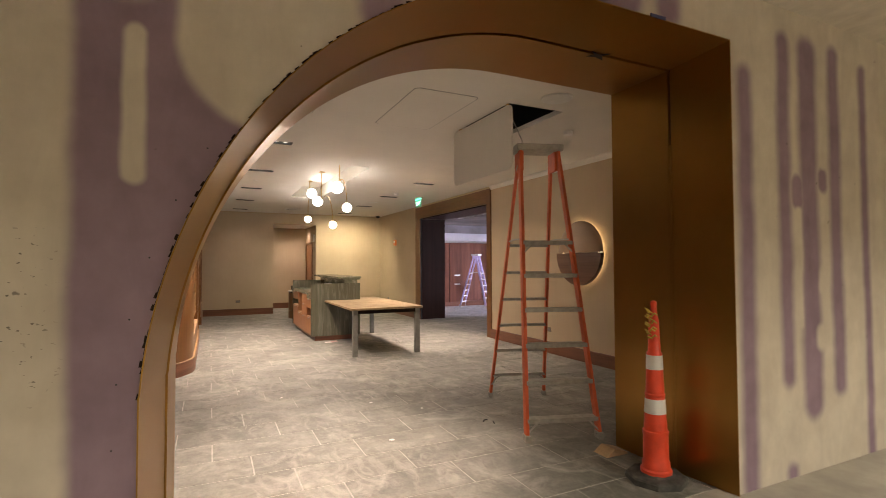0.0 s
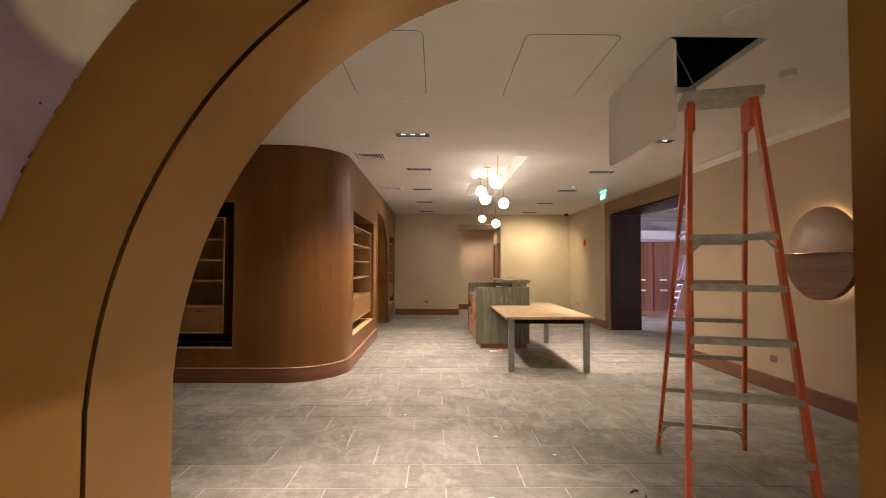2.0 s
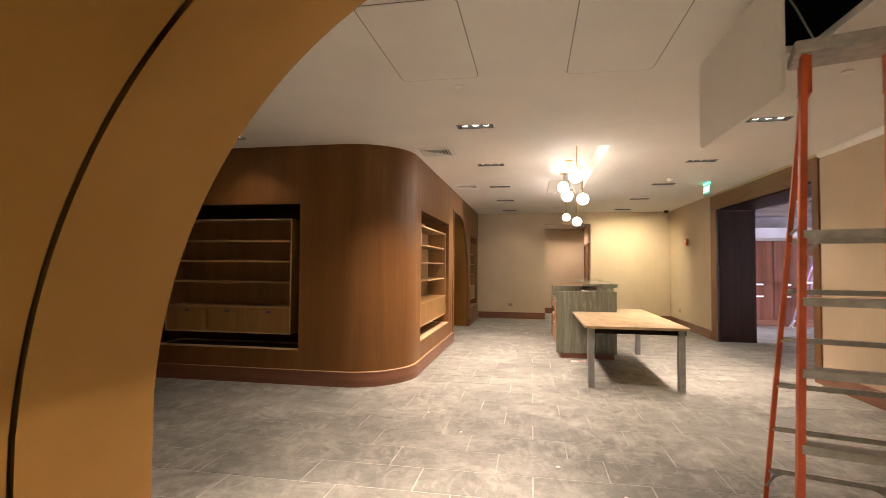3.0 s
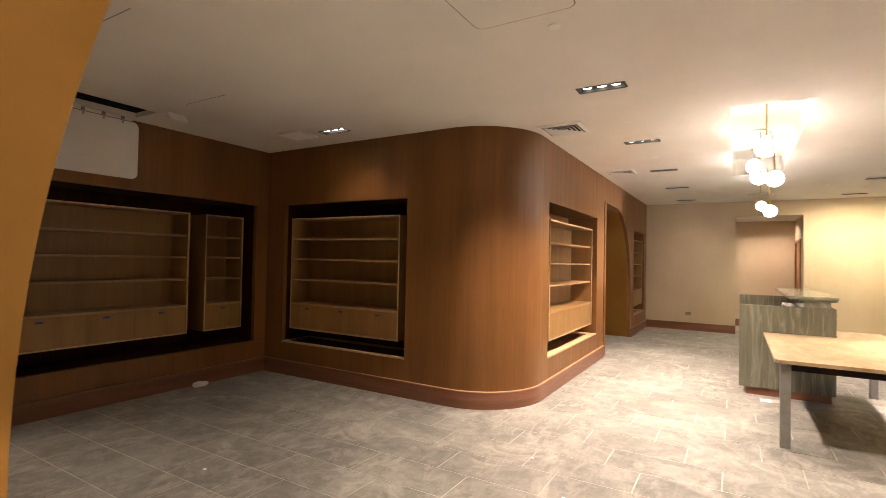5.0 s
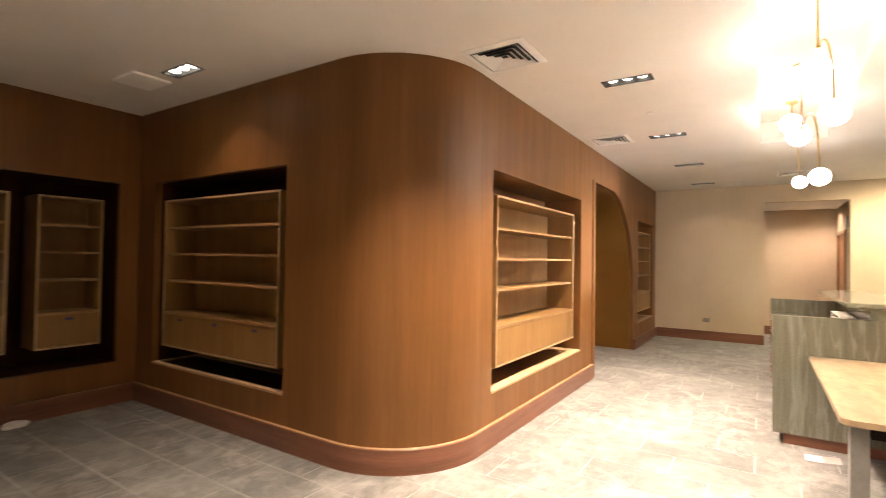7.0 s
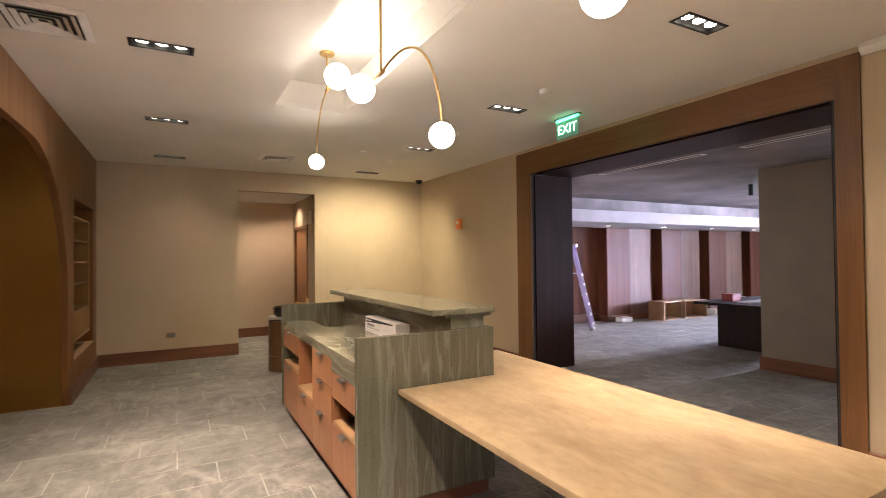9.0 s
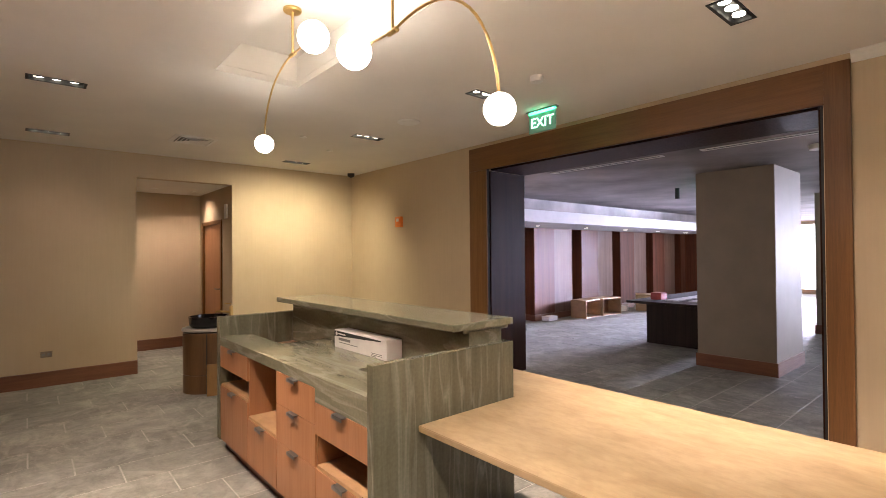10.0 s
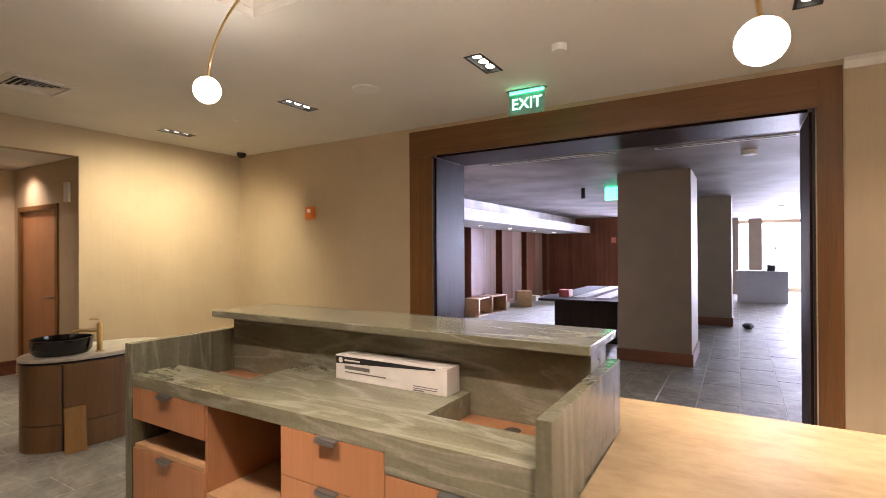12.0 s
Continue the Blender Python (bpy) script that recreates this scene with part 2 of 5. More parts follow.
    col = mixed(nt, col, (0.10, 0.085, 0.075), ramp(nt, chip, ((0.765, (0, 0, 0)), (0.80, (0.7, 0.7, 0.7)))))
    pitted = stroke(0.14, 1.08, 1.42, 0.10, 0.07)
    pits = noise_tex(nt, coords(nt, (34.0, 1.0, 62.0)), 1.0, 2.0, 0.5)
    col = mixed(nt, col, (0.10, 0.085, 0.075), calc("MULTIPLY", pitted, ramp(nt, pits, ((0.66, (0, 0, 0)), (0.70, (0.8, 0.8, 0.8))))))
    trowel = noise_tex(nt, coords(nt, (2.0, 1.0, 0.5)), 3.0, 5.0, 0.6, 0.6)
    col = mixed(nt, col, ramp(nt, trowel, ((0.3, (0.88, 0.87, 0.88)), (0.7, (1.08, 1.08, 1.07)))), 0.8, "MULTIPLY")
    nt.links.new(col, b.inputs["Base Color"])
    b.inputs["Roughness"].default_value = 0.9
    bump(nt, b, speck, 0.1, 0.002)
    return m


WALNUT = wood("walnut_veneer", (0.152, 0.067, 0.018), (0.184, 0.084, 0.024), (0.218, 0.103, 0.032), (9, 9, 0.35), 0.4, 0.5)
WALNUT.node_tree.nodes["Principled BSDF"].inputs["Specular IOR Level"].default_value = 0.28
CASING = wood("deep_brown_casing", (0.125, 0.053, 0.013), (0.165, 0.073, 0.020), (0.205, 0.094, 0.028))
CASING_Y = wood("deep_brown_casing_lengthwise", (0.125, 0.053, 0.013), (0.165, 0.073, 0.020), (0.205, 0.094, 0.028), (26, 0.9, 26))
WALNUT_L = wood("walnut_lengthwise_x", (0.105, 0.050, 0.026), (0.16, 0.08, 0.042), (0.215, 0.112, 0.062), (0.9, 26, 26))
WALNUT_Y = wood("walnut_lengthwise_y", (0.105, 0.050, 0.026), (0.16, 0.08, 0.042), (0.215, 0.112, 0.062), (26, 0.9, 26))
# walnut for the dim recesses, with their shade put into the colour
NICHE_SHADE = wood("shaded_walnut_recess", (0.024, 0.008, 0.002), (0.032, 0.011, 0.003), (0.042, 0.016, 0.005), (14, 14, 0.6), 0.6)
NICHE_SHADE.node_tree.nodes["Principled BSDF"].inputs["Specular IOR Level"].default_value = 0.1
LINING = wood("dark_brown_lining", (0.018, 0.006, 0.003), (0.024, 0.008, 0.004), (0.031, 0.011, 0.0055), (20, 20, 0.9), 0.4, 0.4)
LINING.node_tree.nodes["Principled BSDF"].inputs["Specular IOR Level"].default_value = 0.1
BASEWOOD = wood("reddish_base_wood", (0.13, 0.052, 0.026), (0.175, 0.072, 0.036), (0.22, 0.095, 0.05), (1.2, 1.2, 26), 0.35)
OAK = wood("oak_shelf", (0.22, 0.118, 0.034), (0.26, 0.145, 0.044), (0.30, 0.172, 0.056), (14, 14, 0.8), 0.5, 0.35)
SHELF_EDGE = wood("oak_front_edge", (0.33, 0.195, 0.085), (0.37, 0.225, 0.10), (0.41, 0.255, 0.12), (3, 3, 3), 0.45)
OAK_EDGE = wood("pale_oak_edge", (0.46, 0.32, 0.17), (0.52, 0.37, 0.21), (0.58, 0.42, 0.25), (3, 3, 3), 0.5)
CHERRY = wood("orange_brown_cabinet_front", (0.33, 0.155, 0.068), (0.365, 0.175, 0.08), (0.40, 0.195, 0.092), (16, 16, 0.8), 0.42, 0.3)
PLY = wood("pale_plywood", (0.36, 0.225, 0.115), (0.41, 0.265, 0.14), (0.46, 0.305, 0.165), (2.2, 0.9, 2.2), 0.42)
TABLETOP = wood("stained_plywood", (0.275, 0.207, 0.115), (0.33, 0.253, 0.144), (0.375, 0.292, 0.172), (2.2, 0.9, 2.2), 0.4)
tn = TABLETOP.node_tree
tb = tn.nodes["Principled BSDF"]
blot = noise_tex(tn, coords(tn, (1.0, 0.8, 1.0)), 2.6, 4.0, 0.55, 1.2)
smear = noise_tex(tn, coords(tn, (6.0, 1.4, 1.0)), 2.0, 5.0, 0.6, 1.5)
tc = mixed(tn, tb.inputs["Base Color"].links[0].from_socket, ramp(tn, blot, ((0.34, (0.80, 0.76, 0.70)), (0.46, (1.0, 1.0, 1.0)), (0.66, (1.08, 1.08, 1.08)))), 0.7, "MULTIPLY")
tc = mixed(tn, tc, (0.25, 0.17, 0.095), ramp(tn, smear, ((0.64, (0, 0, 0)), (0.70, (0.4, 0.4, 0.4)), (0.76, (0.1, 0.1, 0.1)))))
tn.links.new(tc, tb.inputs["Base Color"])
PANEL = wood("reddish_panel", (0.10, 0.036, 0.018), (0.14, 0.051, 0.026), (0.18, 0.069, 0.037), (22, 22, 0.8), 0.5)
DARKWOOD = wood("dark_wenge", (0.011, 0.0055, 0.0035), (0.017, 0.009, 0.006), (0.025, 0.014, 0.009), (20, 20, 0.9), 0.55)
DARKWOOD.node_tree.nodes["Principled BSDF"].inputs["Specular IOR Level"].default_value = 0.15
PANEL.node_tree.nodes["Principled BSDF"].inputs["Specular IOR Level"].default_value = 0.15
TILE = slate()
GROUT = plain("pale_grout", (0.40, 0.388, 0.352), 0.9, 0, 0.2, 9, 0.3)
CONCRETE = plain("dusty_concrete", (0.36, 0.33, 0.28), 0.9, 0, 0.18, 3.5, 0.3, 60)
CEIL = plain("ceiling_paint", (0.72, 0.69, 0.635), 0.85, 0, 0.03, 2.0, 0.08)
PLASTER = plain("raw_plaster_slab", (0.20, 0.172, 0.165), 0.62, 0, 0.45, 1.1, 0.45, 7)
PLASTER.node_tree.nodes["Principled BSDF"].inputs["Specular IOR Level"].default_value = 0.35
WALLP = wallpaper()
COLUMN = plain("taupe_column_paint", (0.215, 0.178, 0.132), 0.55, 0, 0.08, 3.0, 0.1)
DRY = drywall()
BRASS = brass()
STONE = stone("green_quartzite", (4.2, 4.2, 0.38), 0.22, 0.85)
STONE_TOP = stone("green_quartzite_top", (2.4, 0.42, 2.4), 0.34, 1.15, 0.16)
BLACK = plain("matt_black", (0.012, 0.012, 0.013), 0.55, 0, 0.2)
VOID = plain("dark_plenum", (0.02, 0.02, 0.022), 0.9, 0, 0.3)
WHITE = plain("white_enamel", (0.74, 0.73, 0.70), 0.45, 0, 0.04)
ALU = plain("dusty_aluminium", (0.42, 0.41, 0.38), 0.5, 0.55, 0.16, 22)
ORANGE = plain("orange_fibreglass", (0.62, 0.115, 0.035), 0.5, 0, 0.14, 9)
BLUEFG = plain("pale_violet_fibreglass", (0.38, 0.32, 0.55), 0.5, 0, 0.14, 9)
PULL = plain("grey_steel_pull", (0.22, 0.22, 0.22), 0.35, 0.8, 0.1)
GOLD = plain("satin_gold", (0.62, 0.42, 0.17), 0.3, 1.0, 0.08)
BLUETAPE = plain("blue_masking_tape", (0.05, 0.055, 0.16), 0.6, 0, 0.15)
GLOBE = glow("lit_opal_glass", (1.0, 0.89, 0.79), 25.0)
BULB = glow("lit_lamp_face", (1.0, 0.88, 0.70), 7.0)
SKYPANE = glow("bright_daylight_beyond", (0.86, 0.87, 1.0), 3.4)
GREEN = glow("green_exit_light", (0.04, 0.85, 0.36), 6.0)
LETTER = glow("pale_green_letters", (0.45, 1.0, 0.68), 3.2)
GREYBLOCK = plain("pale_grey_laminate", (0.36, 0.37, 0.41), 0.5, 0, 0.05)


# ---- mesh tools ----
ORIGIN = {}


def box(bm, x0, y0, z0, x1, y1, z1):
    x0, x1, y0, y1, z0, z1 = min(x0, x1), max(x0, x1), min(y0, y1), max(y0, y1), min(z0, z1), max(z0, z1)
    v = [bm.verts.new((x, y, z)) for x in (x0, x1) for y in (y0, y1) for z in (z0, z1)]
    for f in ((0, 1, 3, 2), (4, 6, 7, 5), (0, 4, 5, 1), (2, 3, 7, 6), (0, 2, 6, 4), (1, 5, 7, 3)):
        bm.faces.new([v[i] for i in f])
    return bm


def cube(x0, y0, z0, x1, y1, z1, bevel=0.0):
    bm = box(bmesh.new(), x0, y0, z0, x1, y1, z1)
    if bevel:
        bmesh.ops.bevel(bm, geom=bm.edges[:], offset=bevel, segments=2, profile=0.6, affect="EDGES")
    return bm


def prism(bm, pts, axis, a, b):
    """A flat outline of (u, v) pushed along an axis from a to b: 'x' takes (y, z), 'y' takes (x, z), 'z' takes (x, y)."""
    def at(u, v, w):
        return (w, u, v) if axis == "x" else (u, w, v) if axis == "y" else (u, v, w)
    lo = [bm.verts.new(at(u, v, a)) for u, v in pts]
    hi = [bm.verts.new(at(u, v, b)) for u, v in pts]
    n = len(pts)
    for i in range(n):
        bm.faces.new((lo[i], lo[(i + 1) % n], hi[(i + 1) % n], hi[i]))
    bm.faces.new(lo[::-1])
    bm.faces.new(hi)
    return bm


def ring_sweep(bm, rings, closed=False, caps=True):
    rows = [[bm.verts.new(p) for p in r] for r in rings]
    n = len(rows[0])
    for a, b in zip(rows, rows[1:] + (rows[:1] if closed else [])):
        for i in range(n):
            bm.faces.new((a[i], a[(i + 1) % n], b[(i + 1) % n], b[i]))
    if caps and not closed:
        bm.faces.new(rows[0][::-1])
        bm.faces.new(rows[-1])
    return bm


def tube(bm, pts, r, seg=10, r_end=None):
    pts = [Vector(p) for p in pts]
    rings = []
    for i, p in enumerate(pts):
        d = (pts[min(i + 1, len(pts) - 1)] - pts[max(i - 1, 0)]).normalized()
        side = d.cross(Vector((0, 0, 1)) if abs(d.z) < 0.9 else Vector((1, 0, 0))).normalized()
        up = side.cross(d)
        rr = r if r_end is None else r + (r_end - r) * i / (len(pts) - 1)
        rings.append([p + rr * (math.cos(2 * math.pi * k / seg) * side + math.sin(2 * math.pi * k / seg) * up) for k in range(seg)])
    return ring_sweep(bm, rings)


def lathe(bm, profile, cx, cy, seg=32):
    return ring_sweep(bm, [[(cx + r * math.cos(2 * math.pi * k / seg), cy + r * math.sin(2 * math.pi * k / seg), z) for k in range(seg)] for r, z in profile])


def ball(bm, c, r, seg=24):
    bmesh.ops.create_uvsphere(bm, u_segments=seg, v_segments=seg // 2, radius=r, matrix=Matrix.Translation(c))
    return bm


def run_sweep(bm, path, profile):
    """A moulding: profile of (out, z) carried along a plan path of (x, y); out is to the left of the way."""
    rings = []
    for i, (x, y) in enumerate(path):
        a, b = path[max(i - 1, 0)], path[min(i + 1, len(path) - 1)]
        d = Vector((b[0] - a[0], b[1] - a[1])).normalized()
        nx, ny = -d.y, d.x
        rings.append([(x + nx * o, y + ny * o, z) for o, z in profile])
    return ring_sweep(bm, rings)


def finish(name, bm, material, smooth=False):
    bmesh.ops.recalc_face_normals(bm, faces=bm.faces[:])
    me = bpy.data.meshes.new(name)
    bm.to_mesh(me)
    bm.free()
    me.materials.append(material)
    if smooth:
        for p in me.polygons:
            p.use_smooth = True
        me.set_sharp_from_angle(angle=radians(38))
    return me


def structure(name, bm, material, label="", smooth=False):
    ob = new(name, finish(name, bm, material, smooth))
    return tagged(ob, label, "", "", "structure")


def thing(name, at, label, category, group=""):
    ob = new(name)
    ob.location = at
    ORIGIN[ob] = Vector(at)
    return tagged(ob, label, category, group)


def part(name, bm, material, parent, label="", smooth=False):
    o = ORIGIN[parent]
    bmesh.ops.translate(bm, verts=bm.verts[:], vec=-o)
    ob = new(name, finish(name, bm, material, smooth))
    ob.parent = parent
    ORIGIN[ob] = o
    return tagged(ob, label)


def plate(bm, x0, y0, x1, y1, z0, z1, holes):
    """A slab with square holes (x0, y0, x1, y1)."""
    xs = sorted({x0, x1, *[h[0] for h in holes], *[h[2] for h in holes]})
    ys = sorted({y0, y1, *[h[1] for h in holes], *[h[3] for h in holes]})
    for xa, xb in zip(xs, xs[1:]):
        for ya, yb in zip(ys, ys[1:]):
            mx, my = (xa + xb) / 2, (ya + yb) / 2
            if not any(h[0] < mx < h[2] and h[1] < my < h[3] for h in holes):
                box(bm, xa, ya, z0, xb, yb, z1)
    return bm


def upright(bm, axis, a, b, u0, u1, z0, z1, holes):
    """A wall from a to b along its thickness axis, with holes (u0, z0, u1, z1)."""
    us = sorted({u0, u1, *[h[0] for h in holes], *[h[2] for h in holes]})
    zs = sorted({z0, z1, *[h[1] for h in holes], *[h[3] for h in holes]})
    for ua, ub in zip(us, us[1:]):
        for za, zb in zip(zs, zs[1:]):
            mu, mz = (ua + ub) / 2, (za + zb) / 2
            if not any(h[0] < mu < h[2] and h[1] < mz < h[3] for h in holes):
                if axis == "x":
                    box(bm, a, ua, za, b, ub, zb)
                else:
                    box(bm, ua, a, za, ub, b, zb)
    return bm


def arc(cx, cy, r, a0, a1, n):
    return [(cx + r * math.cos(radians(a0 + (a1 - a0) * i / n)), cy + r * math.sin(radians(a0 + (a1 - a0) * i / n))) for i in range(n + 1)]


# ---- structure ----
XR = 5.61           # wall with the wide opening
YF = 15.11          # far wall
XS, YS = 0.50, 6.90  # faces of the curved shelf block
XL = -3.10          # shelf wall at the side
RC = 0.75           # its rounded corner
YA, YB = 2.08, 3.00  # faces of the arch wall

structure("floor", cube(-4.2, 2.2, -0.12, 6.2, 17.2, -0.0022), GROUT, "pale grout bed under slate floor tiles")
structure("floor_bar", cube(6.2, 2.2, -0.12, 23.4, 17.2, -0.0022), GROUT, "pale grout bed under the bar's floor tiles")
structure("floor_entrance", cube(-4.2, -5.2, -0.12, 8.2, 2.2, -0.004), CONCRETE, "dusty bare concrete floor of the entrance")

# arch wall: an outline with a quarter circle on one side and a square corner on the other
AX, AZ, AR, ATOP, AXR = 2.50, 0.80, 1.97, 2.77, 3.58
SPRING = 0.95       # top of the straight lower sheets


def arch_arc(grow, n=40):
    """A slightly squared quarter circle from the spring line to the head."""
    pts = [(AX - (AR + grow) * abs(math.cos(a)) ** 0.97, AZ + (AR + grow) * math.sin(a) ** 0.97) for a in [math.pi / 2 * i / n for i in range(n + 1)]]
    return [p for p in pts if p[1] > SPRING]


arch_curve = arch_arc(0.0)


def arch_outline(grow):
    """Left foot, curve, head and right foot of the arch opening, grown outwards."""
    curve = arch_arc(grow)
    return [(curve[0][0] - 0.002, -0.02), (curve[0][0] - 0.002, curve[0][1] - 0.004)] + curve + [(AXR + grow, ATOP + grow), (AXR + grow, -0.02)]


FLARE = 0.05


def wall_outline(grow):
    return [(-4.2, -0.1)] + arch_outline(grow) + [(8.2, -0.1), (8.2, 3.5), (-4.2, 3.5)]


structure("wall_arch_entrance", prism(bmesh.new(), wall_outline(FLARE + 0.007), "y", YA, YA + 0.39), DRY, "unpainted purple drywall smeared with pale joint filler")
structure("wall_arch_inside", prism(bmesh.new(), wall_outline(0.024), "y", YA + 0.392, YB), WALLP, "beige covered wall around the arch")


def lining(y0, y1, grow0, grow1, thick):
    a0, a1, b0, b1 = arch_outline(grow0 + thick), arch_outline(grow1 + thick), arch_outline(grow0), arch_outline(grow1)
    return ring_sweep(bmesh.new(), [[(p[0], y0, p[1]), (q[0], y1, q[1]), (s[0], y1, s[1]), (r[0], y0, r[1])] for p, q, r, s in zip(a0, a1, b0, b1)])


YG = 2.48
lin = thing("arch_lining", (AX, YG, 0), "brushed brass sheet lining of the arched opening", "arch lining")
part("outer_sheet", lining(YA - 0.012, YG - 0.007, FLARE, 0.0, 0.005), BRASS, lin, "", True)
part("inner_sheet", lining(YG + 0.007, YB + 0.015, -0.008, -0.008, 0.030), BRASS, lin, "", True)
part("shadow_gap", lining(YG - 0.012, YG + 0.012, 0.012, 0.012, 0.010), BLACK, lin, "black recessed joint between the brass sheets", True)
part("jamb_cover", cube(AXR - 0.005, YG - 0.010, 0, AXR + 0.012, YG + 0.0068, 2.24), BRASS, lin, "brass strip closing the joint low on the jamb")
bm = bmesh.new()
fringe = random.Random(5)
rim = arch_arc(0.0, 150)
for p, q in zip(rim[:95], rim[1:96]):
    if fringe.random() < 0.72:
        deep = FLARE + 0.008 + 0.009 * fringe.random() ** 2
        a, b = Vector(p) - Vector((AX, AZ)), Vector(q) - Vector((AX, AZ))
        a2, b2 = a * (1 + deep / AR), b * (1 + (deep - 0.004 * fringe.random()) / AR)
        a1, b1 = a * (1 + (FLARE + 0.006) / AR), b * (1 + (FLARE + 0.006) / AR)
        prism(bm, [(AX + a1.x, AZ + a1.y), (AX + b1.x, AZ + b1.y), (AX + b2.x, AZ + b2.y), (AX + a2.x, AZ + a2.y)], "y", YA - 0.004, YA - 0.0005)
tagged(part("raw_board_edge", bm, DARKWOOD, lin, "rough fibre edge left behind the brass"), kind="stuff")

screw = finish("screw", lathe(bmesh.new(), [(0.0, -0.0012), (0.0028, -0.0012), (0.0032, 0.001)], 0, 0, 8), BLACK)
for a in range(186, 146, -6):
    ob = new("screw", screw)
    ob.parent = bpy.data.objects["wall_arch_entrance"]
    ob.matrix_basis = pose(AX + 2.095 * math.cos(radians(a)), YA - 0.001, AZ + 2.095 * math.sin(radians(a)), -90)

# ceilings
HATCHES = [(3.22, 3.95, 3.86, 4.97), (-2.97, 3.97, -2.58, 5.10)]
COFFER = (2.30, 7.45, 2.94, 11.34)
structure("ceiling", plate(bmesh.new(), -3.6, YA + 0.46, XR + 0.1, YF + 0.1, H, H + 0.05, HATCHES + [COFFER] + [(fx - 0.175, fy - 0.055, fx + 0.175, fy + 0.055) for fx, fy, _, _ in FIXTURES]), CEIL, "smooth off-white plasterboard ceiling")
cb = bmesh.new()
box(cb, COFFER[0] - 0.02, COFFER[1] - 0.02, H + 0.052, COFFER[0], COFFER[3] + 0.02, H + 0.25)
box(cb, COFFER[2], COFFER[1] - 0.02, H + 0.052, COFFER[2] + 0.02, COFFER[3] + 0.02, H + 0.25)
box(cb, COFFER[0], COFFER[1] - 0.02, H + 0.052, COFFER[2], COFFER[1], H + 0.25)
box(cb, COFFER[0], COFFER[3], H + 0.052, COFFER[2], COFFER[3] + 0.02, H + 0.25)
box(cb, COFFER[0] - 0.02, COFFER[1] - 0.02, H + 0.252, COFFER[2] + 0.02, COFFER[3] + 0.02, H + 0.28)
structure("ceiling_coffer", cb, CEIL, "raised slot in the ceiling above the pendants")
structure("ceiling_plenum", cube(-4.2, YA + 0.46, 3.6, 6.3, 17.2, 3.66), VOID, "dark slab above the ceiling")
structure("ceiling_entrance", cube(-4.2, -5.2, VH, 8.2, YA - 0.002, VH + 0.06), DRY, "unpainted drywall ceiling of the entrance")
structure("wall_entrance_back", cube(-4.2, -5.3, -0.1, 8.2, -5.2, 3.5), DRY, "unpainted drywall behind")
structure("wall_entrance_west", cube(-4.3, -5.3, -0.1, -4.2, YA, 3.5), DRY, "unpainted drywall")
structure("wall_entrance_east", cube(8.2, -5.3, -0.1, 8.3, YA, 3.5), DRY, "unpainted drywall")

# far wall with the passage
structure("wall_far", upright(bmesh.new(), "y", YF, YF + 0.14, -0.4, XR + 0.66, -0.1, 3.5, [(2.36, -0.1, 3.58, 2.61)]), WALLP, "beige textile wall covering, lit from above")
structure("wall_passage_back", cube(0.8, 16.86, -0.1, 3.9, 16.98, 3.0), WALLP, "beige wall at the end of the passage")
structure("wall_passage_east", upright(bmesh.new(), "x", 3.58, 3.70, YF + 0.142, 16.858, -0.1, 3.0, [(15.66, -0.1, 16.66, 2.08)]), WALLP, "beige passage wall with a door")
structure("wall_passage_west", cube(0.7, YF + 0.142, -0.1, 0.8, 16.98, 3.0), WALLP, "beige passage wall")
structure("ceiling_passage", cube(0.8, YF + 0.141, 2.61, 3.6, 16.86, 2.66), CEIL, "low off-white passage ceiling")

# right wall with the wide opening
OY0, OY1, OZ = 8.42, 11.78, 2.60
structure("wall_east", upright(bmesh.new(), "x", XR, 6.26, YB + 0.002, YF - 0.002, -0.1, 3.5, [(OY0 - 0.02, -0.1, OY1 + 0.02, OZ + 0.02)]), WALLP, "beige textile wall with a wide cased opening")
cas = thing("opening_casing", (XR, (OY0 + OY1) / 2, 0), "walnut casing and deep lining of the wide opening", "door casing")
part("head_board", cube(XR - 0.022, OY0 - 0.175, OZ - 0.004, XR - 0.002, OY1 + 0.30, H - 0.045, 0.003), CASING_Y, cas)
part("side_board", cube(XR - 0.024, OY0 - 0.18, 0.0, XR - 0.002, OY0 - 0.028, H - 0.047, 0.003), CASING, cas)
part("side_board", cube(XR - 0.020, OY1 - 0.004, 0.0, XR - 0.002, OY1 + 0.30, OZ - 0.006, 0.003), CASING, cas)
# black strips over the pale wall edge paint the shade inside the gap
part("shadow_gap", cube(XR + 0.0005, OY1 + 0.004, 0, XR + 0.044, OY1 + 0.0195, OZ + 0.003), BLACK, cas, "black strip painting the shade in the gap behind the casing")
part("shadow_gap", cube(XR + 0.0005, OY0 - 0.0195, 0, XR + 0.029, OY0 - 0.004, OZ + 0.003), BLACK, cas, "black strip painting the shade in the gap behind the casing")
part("shadow_gap", cube(XR + 0.0005, OY0 - 0.0195, OZ + 0.004, XR + 0.044, OY1 + 0.0195, OZ + 0.0195), BLACK, cas, "black strip painting the shade in the gap behind the casing")
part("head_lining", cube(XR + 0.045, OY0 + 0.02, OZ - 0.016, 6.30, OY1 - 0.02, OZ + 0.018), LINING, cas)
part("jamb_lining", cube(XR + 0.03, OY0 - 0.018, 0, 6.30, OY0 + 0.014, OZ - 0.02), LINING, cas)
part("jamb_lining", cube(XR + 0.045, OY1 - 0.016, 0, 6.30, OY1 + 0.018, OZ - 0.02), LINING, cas)
